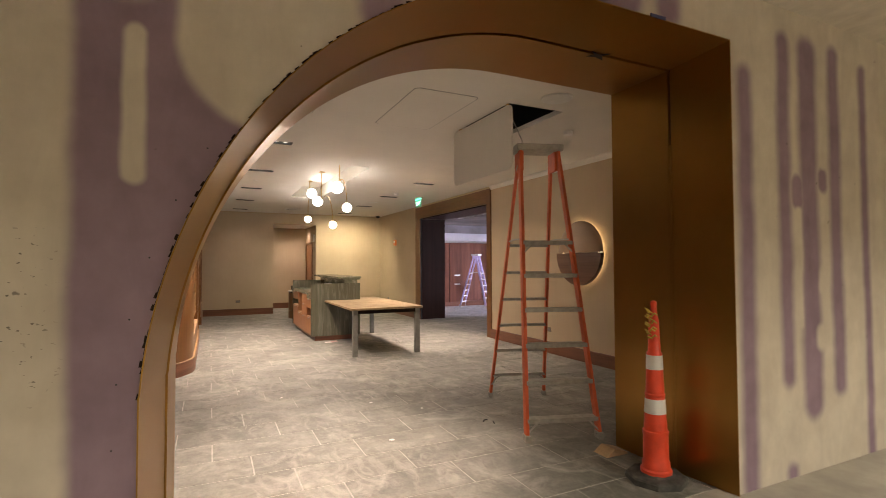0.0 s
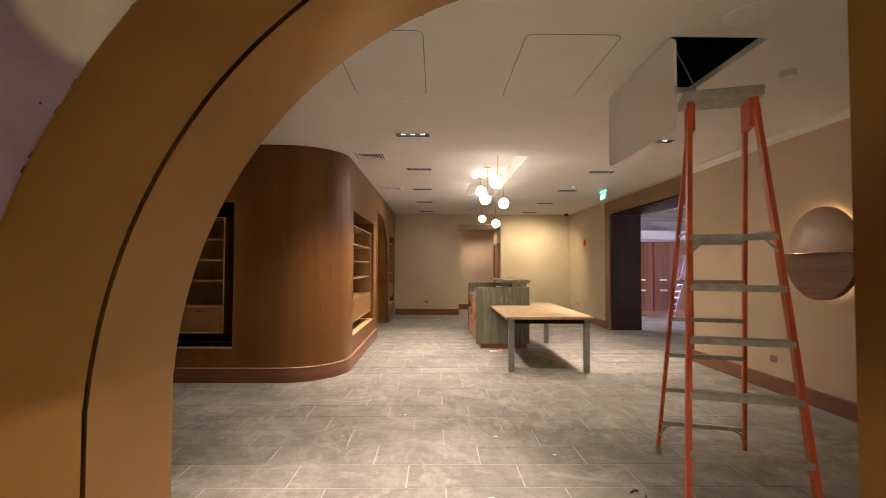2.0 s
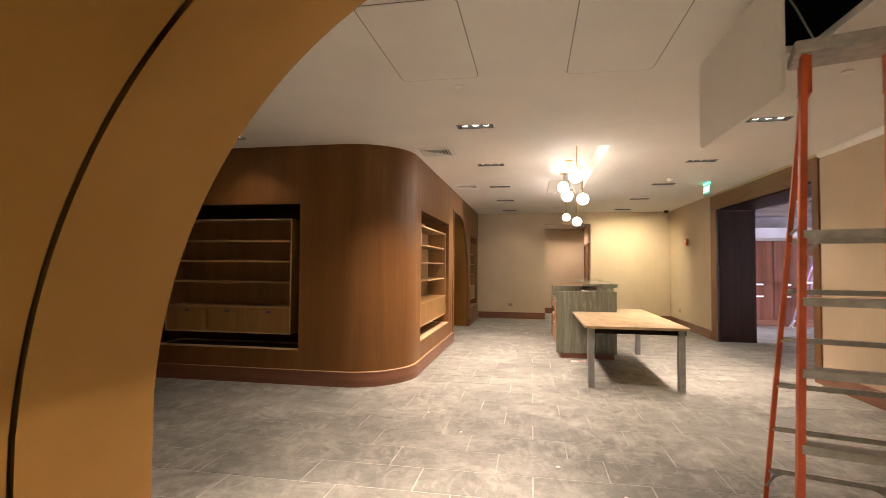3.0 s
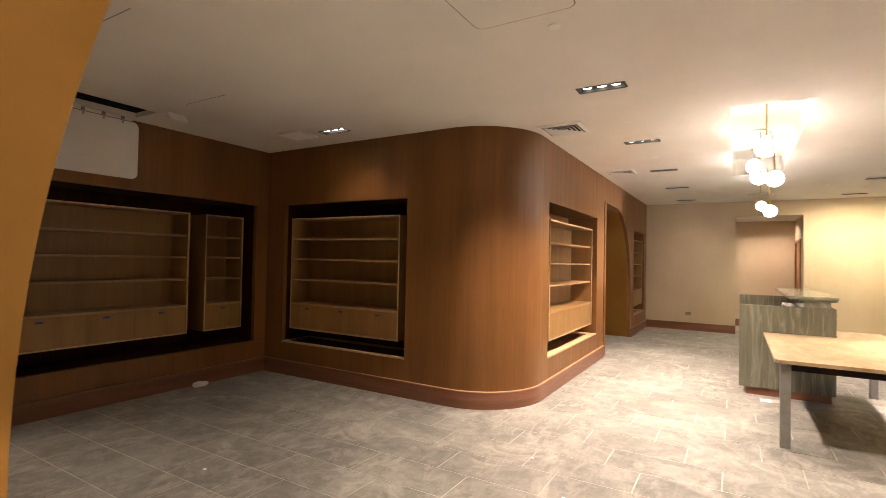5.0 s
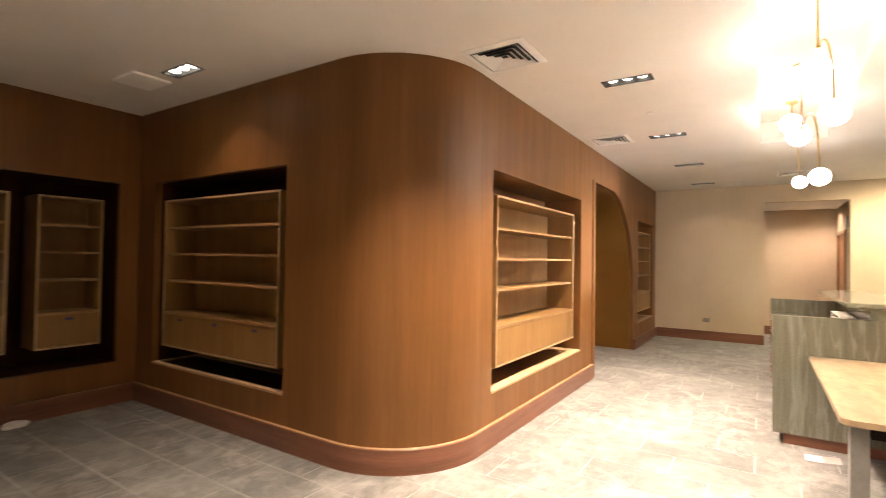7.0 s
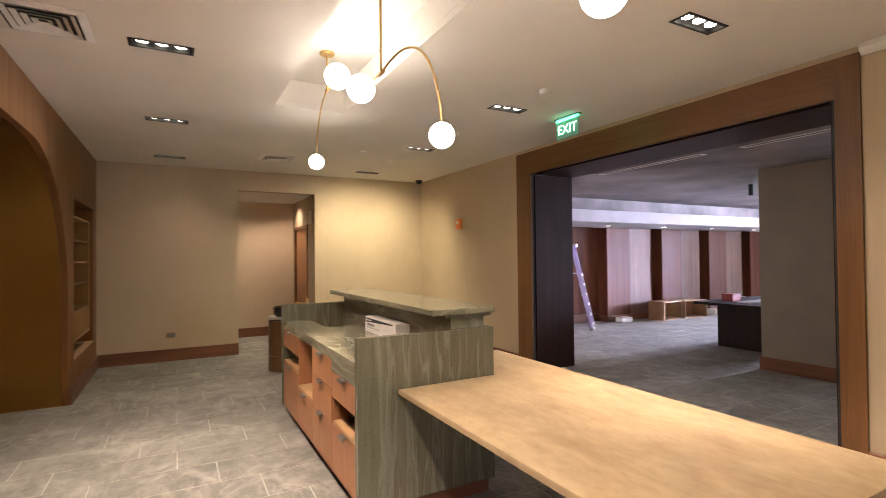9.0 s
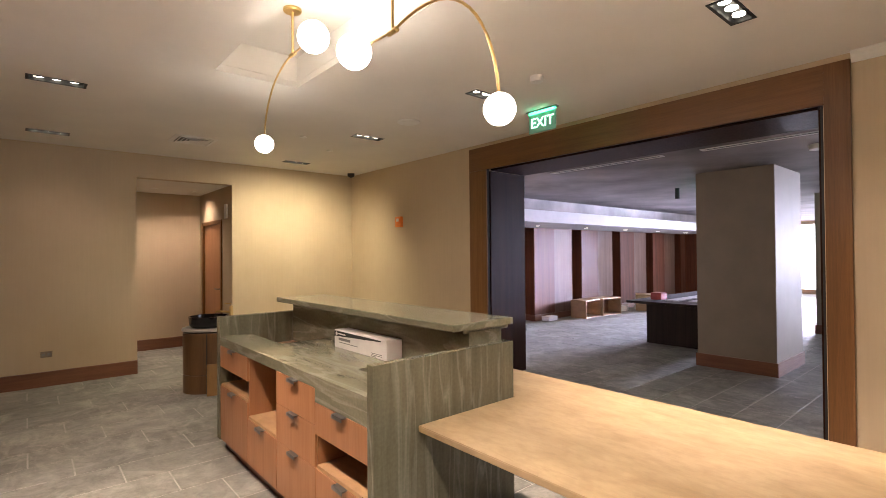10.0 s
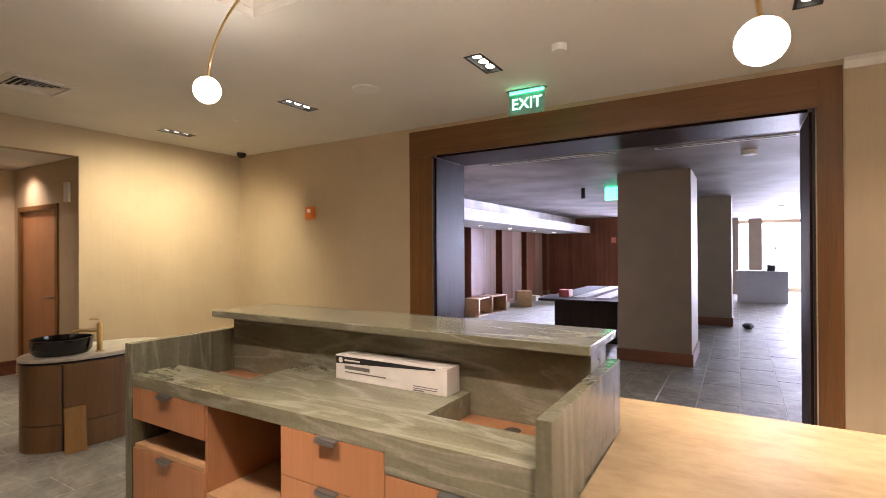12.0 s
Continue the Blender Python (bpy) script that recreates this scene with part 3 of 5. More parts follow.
structure("trim_cove", run_sweep(bmesh.new(), [(XR, OY0 - 0.185), (XR, YB)], [(0, H - 0.075), (0, H), (-0.05, H), (-0.05, H - 0.03), (-0.015, H - 0.075)]), CEIL, "pale plaster cove strip along the ceiling")

# curved walnut shelf block
REC_F = (-2.77, 0.41, -0.80, 2.21)
REC_S = (7.90, 0.41, 10.20, 2.22)
REC_E = (13.42, 0.41, 14.82, 2.21)
A2C, A2Z, A2R = 11.60, 1.02, 1.50
A2Y0, A2Y1 = 10.76, 13.10
structure("wall_shelf_front", upright(bmesh.new(), "y", YS, YS + 0.06, XL - 0.05, XS - RC, -0.1, H, [REC_F]), WALNUT, "walnut veneered wall with a square recess")
bm = bmesh.new()
outer = arc(XS - RC, YS + RC, RC, -90, 0, 28)
inner = arc(XS - RC, YS + RC, RC - 0.06, -90, 0, 28)
prism(bm, outer + inner[::-1], "z", -0.1, H)
structure("wall_shelf_corner", bm, WALNUT, "rounded walnut veneered corner", True)
bm = upright(bmesh.new(), "x", XS - 0.06, XS, YS + RC, A2Y0 - 0.10, -0.1, H, [REC_S])
upright(bm, "x", XS - 0.06, XS, A2Y1, YF, -0.1, H, [REC_E])
prism(bm, [(A2Y0 - 0.10, H), (A2Y1, H), (A2Y1, A2Z)] + arc(A2C, A2Z, A2R, 0, 90, 24) + [(A2Y0 - 0.10, A2Z + A2R)], "x", XS - 0.06, XS)
structure("wall_shelf_side", bm, WALNUT, "walnut veneered wall with recesses and an arched passage")


def niche(name, faces, label, lined=WALNUT):
    structure(name, faces, lined, label)


# front recess: shade painted into the lining, unlike the lit side recesses
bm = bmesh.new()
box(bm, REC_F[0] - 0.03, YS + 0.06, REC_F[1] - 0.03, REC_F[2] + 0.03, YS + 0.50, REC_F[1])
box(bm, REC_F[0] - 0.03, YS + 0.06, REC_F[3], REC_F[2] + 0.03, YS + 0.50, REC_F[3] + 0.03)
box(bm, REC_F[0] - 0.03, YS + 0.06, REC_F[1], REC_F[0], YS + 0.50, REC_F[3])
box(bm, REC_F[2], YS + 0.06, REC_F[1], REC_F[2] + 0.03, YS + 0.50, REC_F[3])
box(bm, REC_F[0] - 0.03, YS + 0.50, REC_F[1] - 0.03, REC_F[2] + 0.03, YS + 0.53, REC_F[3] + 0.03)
niche("niche_front", bm, "walnut recess lining with the recess shade in its colour", NICHE_SHADE)
for nm, R in (("niche_side", REC_S), ("niche_end", REC_E)):
    bm = bmesh.new()
    xa, xb = XS - 0.46, XS - 0.06
    box(bm, xa, R[0] - 0.03, R[1] - 0.03, xb, R[2] + 0.03, R[1])
    box(bm, xa, R[0] - 0.03, R[3], xb, R[2] + 0.03, R[3] + 0.03)
    box(bm, xa, R[0] - 0.03, R[1], xb, R[0], R[3])
    box(bm, xa, R[2], R[1], xb, R[2] + 0.03, R[3])
    box(bm, xa - 0.03, R[0] - 0.03, R[1] - 0.03, xa, R[2] + 0.03, R[3] + 0.03)
    niche(nm, bm, "walnut lined recess")
REC_L = (3.98, 0.41, 6.72, 2.20)
structure("wall_shelf_west", upright(bmesh.new(), "x", XL - 0.06, XL, YB, YS, -0.1, H, [REC_L]), WALNUT, "walnut veneered wall with a long recess")
# west recess: lining colour carries the shade as well
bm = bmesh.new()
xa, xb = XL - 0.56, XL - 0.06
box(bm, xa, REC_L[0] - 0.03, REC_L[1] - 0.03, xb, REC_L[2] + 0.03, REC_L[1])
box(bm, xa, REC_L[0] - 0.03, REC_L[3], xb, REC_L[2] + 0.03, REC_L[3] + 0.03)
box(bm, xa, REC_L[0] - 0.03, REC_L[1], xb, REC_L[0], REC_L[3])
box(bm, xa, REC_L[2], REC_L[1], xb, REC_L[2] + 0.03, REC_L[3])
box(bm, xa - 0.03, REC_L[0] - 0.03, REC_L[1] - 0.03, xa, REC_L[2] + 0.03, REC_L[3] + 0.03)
niche("niche_west", bm, "walnut recess lining with the recess shade in its colour", NICHE_SHADE)

SILL = OAK_EDGE


def sill(name, x0, y0, x1, y1, hole):
    """Sill board with its back part left open to the cavity below."""
    structure(name, plate(bmesh.new(), x0, y0, x1, y1, REC_F[1] + 0.0005, REC_F[1] + 0.018, [hole]), SILL, "pale oak sill board of the recess with an open slot")


sill("sill_front", REC_F[0], YS - 0.004, REC_F[2], YS + 0.49, (REC_F[0] + 0.03, YS + 0.05, REC_F[2] - 0.02, YS + 0.44))
sill("sill_side", XS - 0.45, REC_S[0], XS + 0.004, REC_S[2], (XS - 0.40, REC_S[0] + 0.03, XS - 0.10, REC_S[2] - 0.16))
sill("sill_end", XS - 0.45, REC_E[0], XS + 0.004, REC_E[2], (XS - 0.40, REC_E[0] + 0.03, XS - 0.08, REC_E[2] - 0.10))
# added paler strip: the downlight caught by the baseboard's top ledge, as colour
structure("baseboard_cap", run_sweep(bmesh.new(), [(XS, A2Y0 - 0.10), (XS, YS + RC)] + arc(XS - RC, YS + RC, RC, 0, -90, 28)[1:] + [(XL, YS)], [(0.0, 0.1765), (0.0, 0.1795), (0.023, 0.1795), (0.026, 0.1765)]), SHELF_EDGE, "thin pale strip painting the highlight on the baseboard's top edge", True)

# brass lined arched passage through the shelf block
p_in = [(A2Y0, -0.01), (A2Y0, A2Z + A2R)] + arc(A2C, A2Z, A2R, 90, 0, 24) + [(A2Y1, -0.01)]
p_out = [(A2Y0 - 0.02, -0.01), (A2Y0 - 0.02, A2Z + A2R + 0.02)] + arc(A2C, A2Z, A2R + 0.02, 90, 0, 24) + [(A2Y1 + 0.02, -0.01)]
bm = ring_sweep(bmesh.new(), [[(XS - 1.10, *o), (XS - 0.061, *o), (XS - 0.061, *i), (XS - 1.10, *i)] for o, i in zip(p_out, p_in)])
pas = thing("passage_lining", (XS - 0.5, A2C, 0), "brushed brass lining of the arched passage", "arch lining")
part("lining", bm, BRASS, pas, "", True)
part("side_trim", cube(XS - 0.058, A2Y0 - 0.09, 0, XS + 0.014, A2Y0, A2Z + A2R + 0.02, 0.003), WALNUT, pas, "walnut edge post")
structure("wall_passage_end", cube(XS - 1.30, A2Y0 - 0.6, -0.1, XS - 1.20, A2Y1 + 0.5, H), WALLP, "beige wall behind the arched passage")
structure("wall_block_back", cube(-3.7, YF - 0.002, -0.1, -0.4, YF + 0.14, 3.5), WALLP, "plain wall")
structure("wall_west_back", cube(-3.78, YB - 0.1, -0.1, -3.70, YF + 0.1, 3.5), VOID, "plain wall")

# baseboards
BB = [(0.0, -0.01), (0.0, 0.176), (0.025, 0.176), (0.030, 0.170), (0.030, -0.01)]
block_path = [(XS, A2Y0 - 0.10), (XS, YS + RC)] + arc(XS - RC, YS + RC, RC, 0, -90, 28)[1:] + [(XL, YS)]
structure("baseboard_block", run_sweep(bmesh.new(), block_path, BB), BASEWOOD, "reddish wooden baseboard bent round the corner", True)
structure("baseboard_end", run_sweep(bmesh.new(), [(XS, YF), (XS, A2Y1)], BB), BASEWOOD)
structure("baseboard_west", run_sweep(bmesh.new(), [(XL, YS), (XL, YB)], BB), BASEWOOD)
structure("baseboard_far", run_sweep(bmesh.new(), [(2.36, YF), (XS, YF)], BB), BASEWOOD)
structure("baseboard_far_lit", run_sweep(bmesh.new(), [(XR, YF), (3.58, YF)], BB), BASEWOOD)
structure("baseboard_east", run_sweep(bmesh.new(), [(XR, OY1 + 0.30), (XR, YF)], BB), BASEWOOD)
structure("baseboard_east_entry", run_sweep(bmesh.new(), [(XR, YB), (XR, OY0 - 0.181)], BB), BASEWOOD)
structure("baseboard_passage", run_sweep(bmesh.new(), [(3.58, 16.86), (0.8, 16.86)], BB), BASEWOOD)

# the bar beyond the opening
BH = 2.62
structure("ceiling_bar", plate(bmesh.new(), 6.262, 2.6, 23.3, 13.7, BH, BH + 0.06, []), PLASTER, "unfinished plaster ceiling of the bar, blotchy grey")
bm = box(bmesh.new(), 6.262, 13.7, 2.345, 23.3, 13.8, BH + 0.4)
box(bm, 6.262, 13.8, BH + 0.34, 23.3, 15.0, BH + 0.4)
structure("ceiling_bar_edge", bm, PLASTER, "grey ceiling drop")
structure("ceiling_bulkhead", cube(6.262, 13.2, 2.12, 17.79, 14.60, 2.34), plain("grey_bulkhead_paint", (0.42, 0.41, 0.41), 0.8, 0, 0.1, 2.0), "hanging white bulkhead with small lamps")
structure("wall_bar_north", cube(6.262, 14.90, -0.1, 23.4, 15.02, 3.2), PANEL, "reddish wood panelled wall")
structure("wall_bar_return", cube(17.8, 12.2, -0.1, 17.95, 14.90, 3.2), PANEL, "reddish wood wall at the end of the bar")
structure("wall_bar_south", upright(bmesh.new(), "y", 2.4, 2.6, 6.26, 23.4, -0.1, 3.2, [(8.6, 0.5, 16.4, 2.45)]), WALLP, "wall with a window band")
structure("wall_bar_east", upright(bmesh.new(), "x", 22.6, 22.8, 2.4, 14.898, -0.1, 3.2, [(3.2, 0.15, 9.3, 2.5), (9.9, 0.15, 14.2, 2.5)]), WALLP, "wall with tall windows")
structure("backdrop", cube(24.6, -2, -0.5, 24.7, 17, 5), SKYPANE, "bright daylight beyond the windows")
structure("backdrop_south", cube(8.6, 0.9, -0.5, 20, 1.0, 5), SKYPANE, "bright daylight beyond the windows")
bm = bmesh.new()
for y in (4.7, 6.2, 7.75, 11.3, 12.7):
    box(bm, 22.62, y - 0.04, 0.15, 22.70, y + 0.04, 2.5)
box(bm, 22.62, 3.2, 1.55, 22.70, 9.3, 1.60)
structure("window_1", bm, WHITE, "white mullions of the daylit window")


def column(x0, y0, x1, y1):
    structure("column_bar", cube(x0, y0, -0.1, x1, y1, BH, 0.006), COLUMN, "square taupe painted column")
    structure("baseboard_column", plate(bmesh.new(), x0 - 0.018, y0 - 0.018, x1 + 0.018, y1 + 0.018, -0.01, 0.17, [(x0, y0, x1, y1)]), BASEWOOD)


column(8.24, 9.43, 9.35, 10.36)
column(12.44, 9.02, 13.5, 9.95)


# ---- shelves in the recesses ----
def shelf_unit(w, label, doors, tapes, axis_pose, group="shelf units in the recesses"):
    """Local: w along x, front at y = 0, depth towards +y, bottom at z = 0, 1.44 high."""
    h, d, t = 1.44, 0.33, 0.02
    u = thing("shelf_unit", (0, 0, 0), label, "shelf unit", group)
    part("side_panel", cube(0, 0.004, 0, t, d, h), OAK, u)
    part("side_panel", cube(w - t, 0.004, 0, w, d, h), OAK, u)
    part("top_panel", cube(t, 0.004, h - t, w - t, d, h), OAK, u)
    part("bottom_panel", cube(t, 0.004, 0, w - t, d, t), OAK, u)
    part("back_panel", cube(t, d - 0.012, t, w - t, d - 0.001, h - t), OAK, u)
    bm = bmesh.new()
    box(bm, 0, 0, 0, 0.014, 0.0045, h)
    box(bm, w - 0.014, 0, 0, w, 0.0045, h)
    box(bm, 0.014, 0, h - 0.014, w - 0.014, 0.0045, h)
    box(bm, 0.014, 0, 0, w - 0.014, 0.0045, 0.014)
    part("edge_banding", bm, OAK_EDGE, u, "pale oak edge strip")
    for z in (0.318, 0.63, 0.895, 1.155):
        s = part("shelf", cube(t, 0.03 if z > 0.4 else 0.006, z, w - t, d - 0.012, z + 0.022), OAK, u)
        part("shelf_edge", cube(t, 0.026 if z > 0.4 else 0.002, z + 0.001, w - t, 0.031 if z > 0.4 else 0.0065, z + 0.021), SHELF_EDGE, s, "lighter front edge")
    dw = (w - 2 * t) / doors
    for k in range(doors):
        f = part("drawer_front", cube(t + k * dw + 0.0015, 0.008, t + 0.002, t + (k + 1) * dw - 0.0015, 0.026, 0.315, 0.002), OAK, u)
        if k in tapes:
            part("tape_mark", cube(t + (k + 0.5) * dw - 0.032, 0.0055, 0.262, t + (k + 0.5) * dw + 0.032, 0.0075, 0.284), BLUETAPE, f, "strip of blue masking tape")
    u.matrix_basis = axis_pose
    return u


shelf_unit(1.75, "oak shelf unit with three drawers hung in a walnut recess", 3, (0, 1, 2), pose(-2.68, 6.945, 0.59))
shelf_unit(1.98, "oak shelf unit with one wide drawer in the lit recess", 1, (), pose(0.475, 8.025, 0.59, 0, 0, 90))
shelf_unit(1.15, "oak shelf unit in the recess past the arch", 1, (), pose(0.475, 13.55, 0.59, 0, 0, 90))
shelf_unit(1.75, "wide oak shelf unit with three drawers in the dim recess", 3, (0, 1, 2), pose(-3.246, 4.14, 0.59, 0, 0, 90))
shelf_unit(0.53, "narrow oak shelf unit with a single drawer", 1, (0,), pose(-3.246, 6.10, 0.59, 0, 0, 90))


# ---- table and reception desk ----
tbl = thing("work_table", (3.2, 8.7, 0), "long table with a dusty plywood top on square grey legs", "table")
top = prism(bmesh.new(), arc(2.69, 7.47, 0.05, 180, 270, 6) + arc(3.78, 7.47, 0.05, 270, 360, 6) + [(3.83, 10.05), (3.335, 10.05), (3.335, 9.345), (2.64, 9.345)], "z", 0.715, 0.745)
bmesh.ops.bevel(top, geom=top.edges[:], offset=0.004, segments=2, affect="EDGES")
part("tabletop", top, TABLETOP, tbl, "dusty stained plywood")
ap = bmesh.new()
box(ap, 2.76, 7.47, 0.655, 3.79, 7.50, 0.714)
box(ap, 2.76, 7.50, 0.655, 2.79, 9.33, 0.714)
box(ap, 3.76, 7.50, 0.655, 3.79, 10.0, 0.714)
part("apron", ap, DARKWOOD, tbl)
for lx, ly in ((2.68, 7.47), (3.70, 7.45), (3.71, 9.93)):
    part("leg", cube(lx, ly, 0, lx + 0.075, ly + 0.075, 0.714, 0.004), plain("grey_painted_leg", (0.20, 0.20, 0.18), 0.5, 0, 0.15), tbl)

DX, DY0, DY1 = 2.42, 9.35, 11.72
dsk = thing("reception_desk", (2.9, 10.6, 0), "green quartzite reception desk with raised bar top and drawer bays", "reception desk")
part("end_panel", cube(2.395, DY0, 0.085, 3.32, DY0 + 0.05, 1.06, 0.003), STONE, dsk)
part("end_panel", cube(2.412, DY1 - 0.06, 0.085, 3.32, DY1, 1.06, 0.003), STONE, dsk)
part("front_panel", cube(3.28, DY0 + 0.051, 0.085, 3.319, DY1 - 0.061, 1.06, 0.003), STONE, dsk)
part("plinth", cube(2.47, DY0 + 0.018, 0, 3.28, DY1 - 0.03, 0.0845), BASEWOOD, dsk, "reddish wooden plinth")
part("riser", cube(3.03, DY0 + 0.051, 0.70, 3.279, DY1 - 0.061, 1.135, 0.002), STONE_TOP, dsk)
bt = cube(2.885, DY0 + 0.02, 1.150, 3.345, DY1 - 0.05, 1.188, 0.006)
part("bar_top", bt, STONE_TOP, dsk, "polished green stone bar top")
part("bar_moulding", cube(2.99, DY0 + 0.055, 1.125, 3.34, DY1 - 0.09, 1.1495, 0.006), STONE_TOP, dsk)
C0, C1 = DY0 + 0.051, DY1 - 0.061
wt = prism(bmesh.new(), [(DX, C0), (2.67, C0), (2.67, 9.95), (3.029, 9.95), (3.029, 11.03), (2.67, 11.03), (2.67, C1), (DX, C1)], "z", 0.86, 0.90)
part("worktop", wt, STONE_TOP, dsk, "polished green stone worktop")
fa = bmesh.new()
box(fa, DX + 0.001, 9.972, 0.835, DX + 0.03, C1, 0.8595)
box(fa, DX + 0.001, C0, 0.76, DX + 0.03, 9.97, 0.8595)
box(fa, 2.64, 9.951, 0.80, 3.029, 9.975, 0.8595)
box(fa, 2.64, 11.005, 0.80, 3.029, 11.029, 0.8595)
part("worktop_edge", fa, STONE_TOP, dsk)
well = part("well_board", cube(2.45, C0, 0.785, 3.029, 9.949, 0.80), CHERRY, dsk, "wooden floor of the cable well")
part("cable_hole", lathe(bmesh.new(), [(0.0, 0.801), (0.035, 0.801), (0.036, 0.8015)], 2.93, 9.70, 20), BLACK, well)
well = part("well_board", cube(2.45, 11.031, 0.785, 3.029, C1, 0.80), CHERRY, dsk, "wooden floor of the cable well")
part("cable_hole", lathe(bmesh.new(), [(0.0, 0.801), (0.035, 0.801), (0.036, 0.8015)], 2.93, 11.3, 20), BLACK, well)
BAYS = [C0, 9.97, 10.51, 11.03, C1]
for y in BAYS[1:-1]:
    part("divider", cube(DX + 0.012, y - 0.009, 0.09, 3.02, y + 0.009, 0.834 if y > 9.98 else 0.759), CHERRY, dsk)
part("back_board", cube(2.95, C0, 0.09, 2.965, C1, 0.78), CHERRY, dsk)
part("base_board", cube(DX + 0.02, C0, 0.081, 2.95, C1, 0.095), CHERRY, dsk)


def front(y0, y1, z0, z1, pull=True):
    f = part("drawer_front", cube(DX, y0 + 0.002, z0 + 0.0015, DX + 0.019, y1 - 0.002, z1 - 0.0015, 0.0015), CHERRY, dsk)
    if pull:
        m = (y0 + y1) / 2
        pl = box(bmesh.new(), DX - 0.026, m - 0.052, z1 - 0.006, DX + 0.012, m + 0.052, z1 - 0.0005)
        box(pl, DX - 0.028, m - 0.052, z1 - 0.020, DX - 0.0245, m + 0.052, z1 - 0.0065)
        part("pull", pl, PULL, f, "grey steel edge pull")


def inset_shelf(y0, y1, z):
    part("niche_shelf", cube(DX + 0.006, y0 + 0.01, z - 0.018, 2.945, y1 - 0.01, z), PLY, dsk, "pale niche shelf")


front(BAYS[0], BAYS[1], 0.585, 0.758)
front(BAYS[0], BAYS[1], 0.09, 0.405)
inset_shelf(BAYS[0], BAYS[1], 0.424)
front(BAYS[1], BAYS[2], 0.635, 0.834)
front(BAYS[1], BAYS[2], 0.405, 0.635)
front(BAYS[1], BAYS[2], 0.09, 0.405)
front(BAYS[2], BAYS[3], 0.09, 0.405)
inset_shelf(BAYS[2], BAYS[3], 0.424)
front(BAYS[3], BAYS[4], 0.665, 0.834)
front(BAYS[3], BAYS[4], 0.09, 0.515)
inset_shelf(BAYS[3], BAYS[4], 0.534)

# carton on the worktop
car = thing("carton", (2.93, 10.35, 0.90), "long white cardboard carton with a black printed band on the worktop", "box")
part("carton_body", cube(2.905, 10.00, 0.9005, 3.02, 10.66, 1.022, 0.002), WHITE, car)
part("printed_band", prism(bmesh.new(), [(10.658, 0.978), (10.658, 1.016), (10.06, 1.016), (10.06, 1.008)], "x", 2.9032, 2.9048), BLACK, car, "black printed wedge")
for k, (a, b, z0, z1) in enumerate(((10.44, 10.60, 0.955, 0.972), (10.34, 10.60, 0.938, 0.943), (10.05, 10.18, 0.925, 0.929), (10.05, 10.18, 0.915, 0.919), (10.12, 10.18, 0.905, 0.911))):
    part("printed_line", cube(2.9036, a, z0, 2.9048, b, z1), PULL, car)
part("printed_mark", tube(bmesh.new(), [(2.9020, 10.626, 0.997), (2.9031, 10.626, 0.997)], 0.014, 12), WHITE, car, "round pale mark on the band")
part("printed_line", cube(2.9020, 10.50, 0.995, 2.9031, 10.60, 1.003), WHITE, car, "pale line of print on the band")
part("top_flap", cube(2.91, 10.01, 1.0225, 2.97, 10.65, 1.0255), WHITE, car)


# ---- step ladders ----
def rail_mesh(a, b, hx, hy):
    return ring_sweep(bmesh.new(), [[p + Vector(o) for o in ((-hx, -hy, 0), (hx, -hy, 0), (hx, hy, 0), (-hx, hy, 0))] for p in (a, b)])


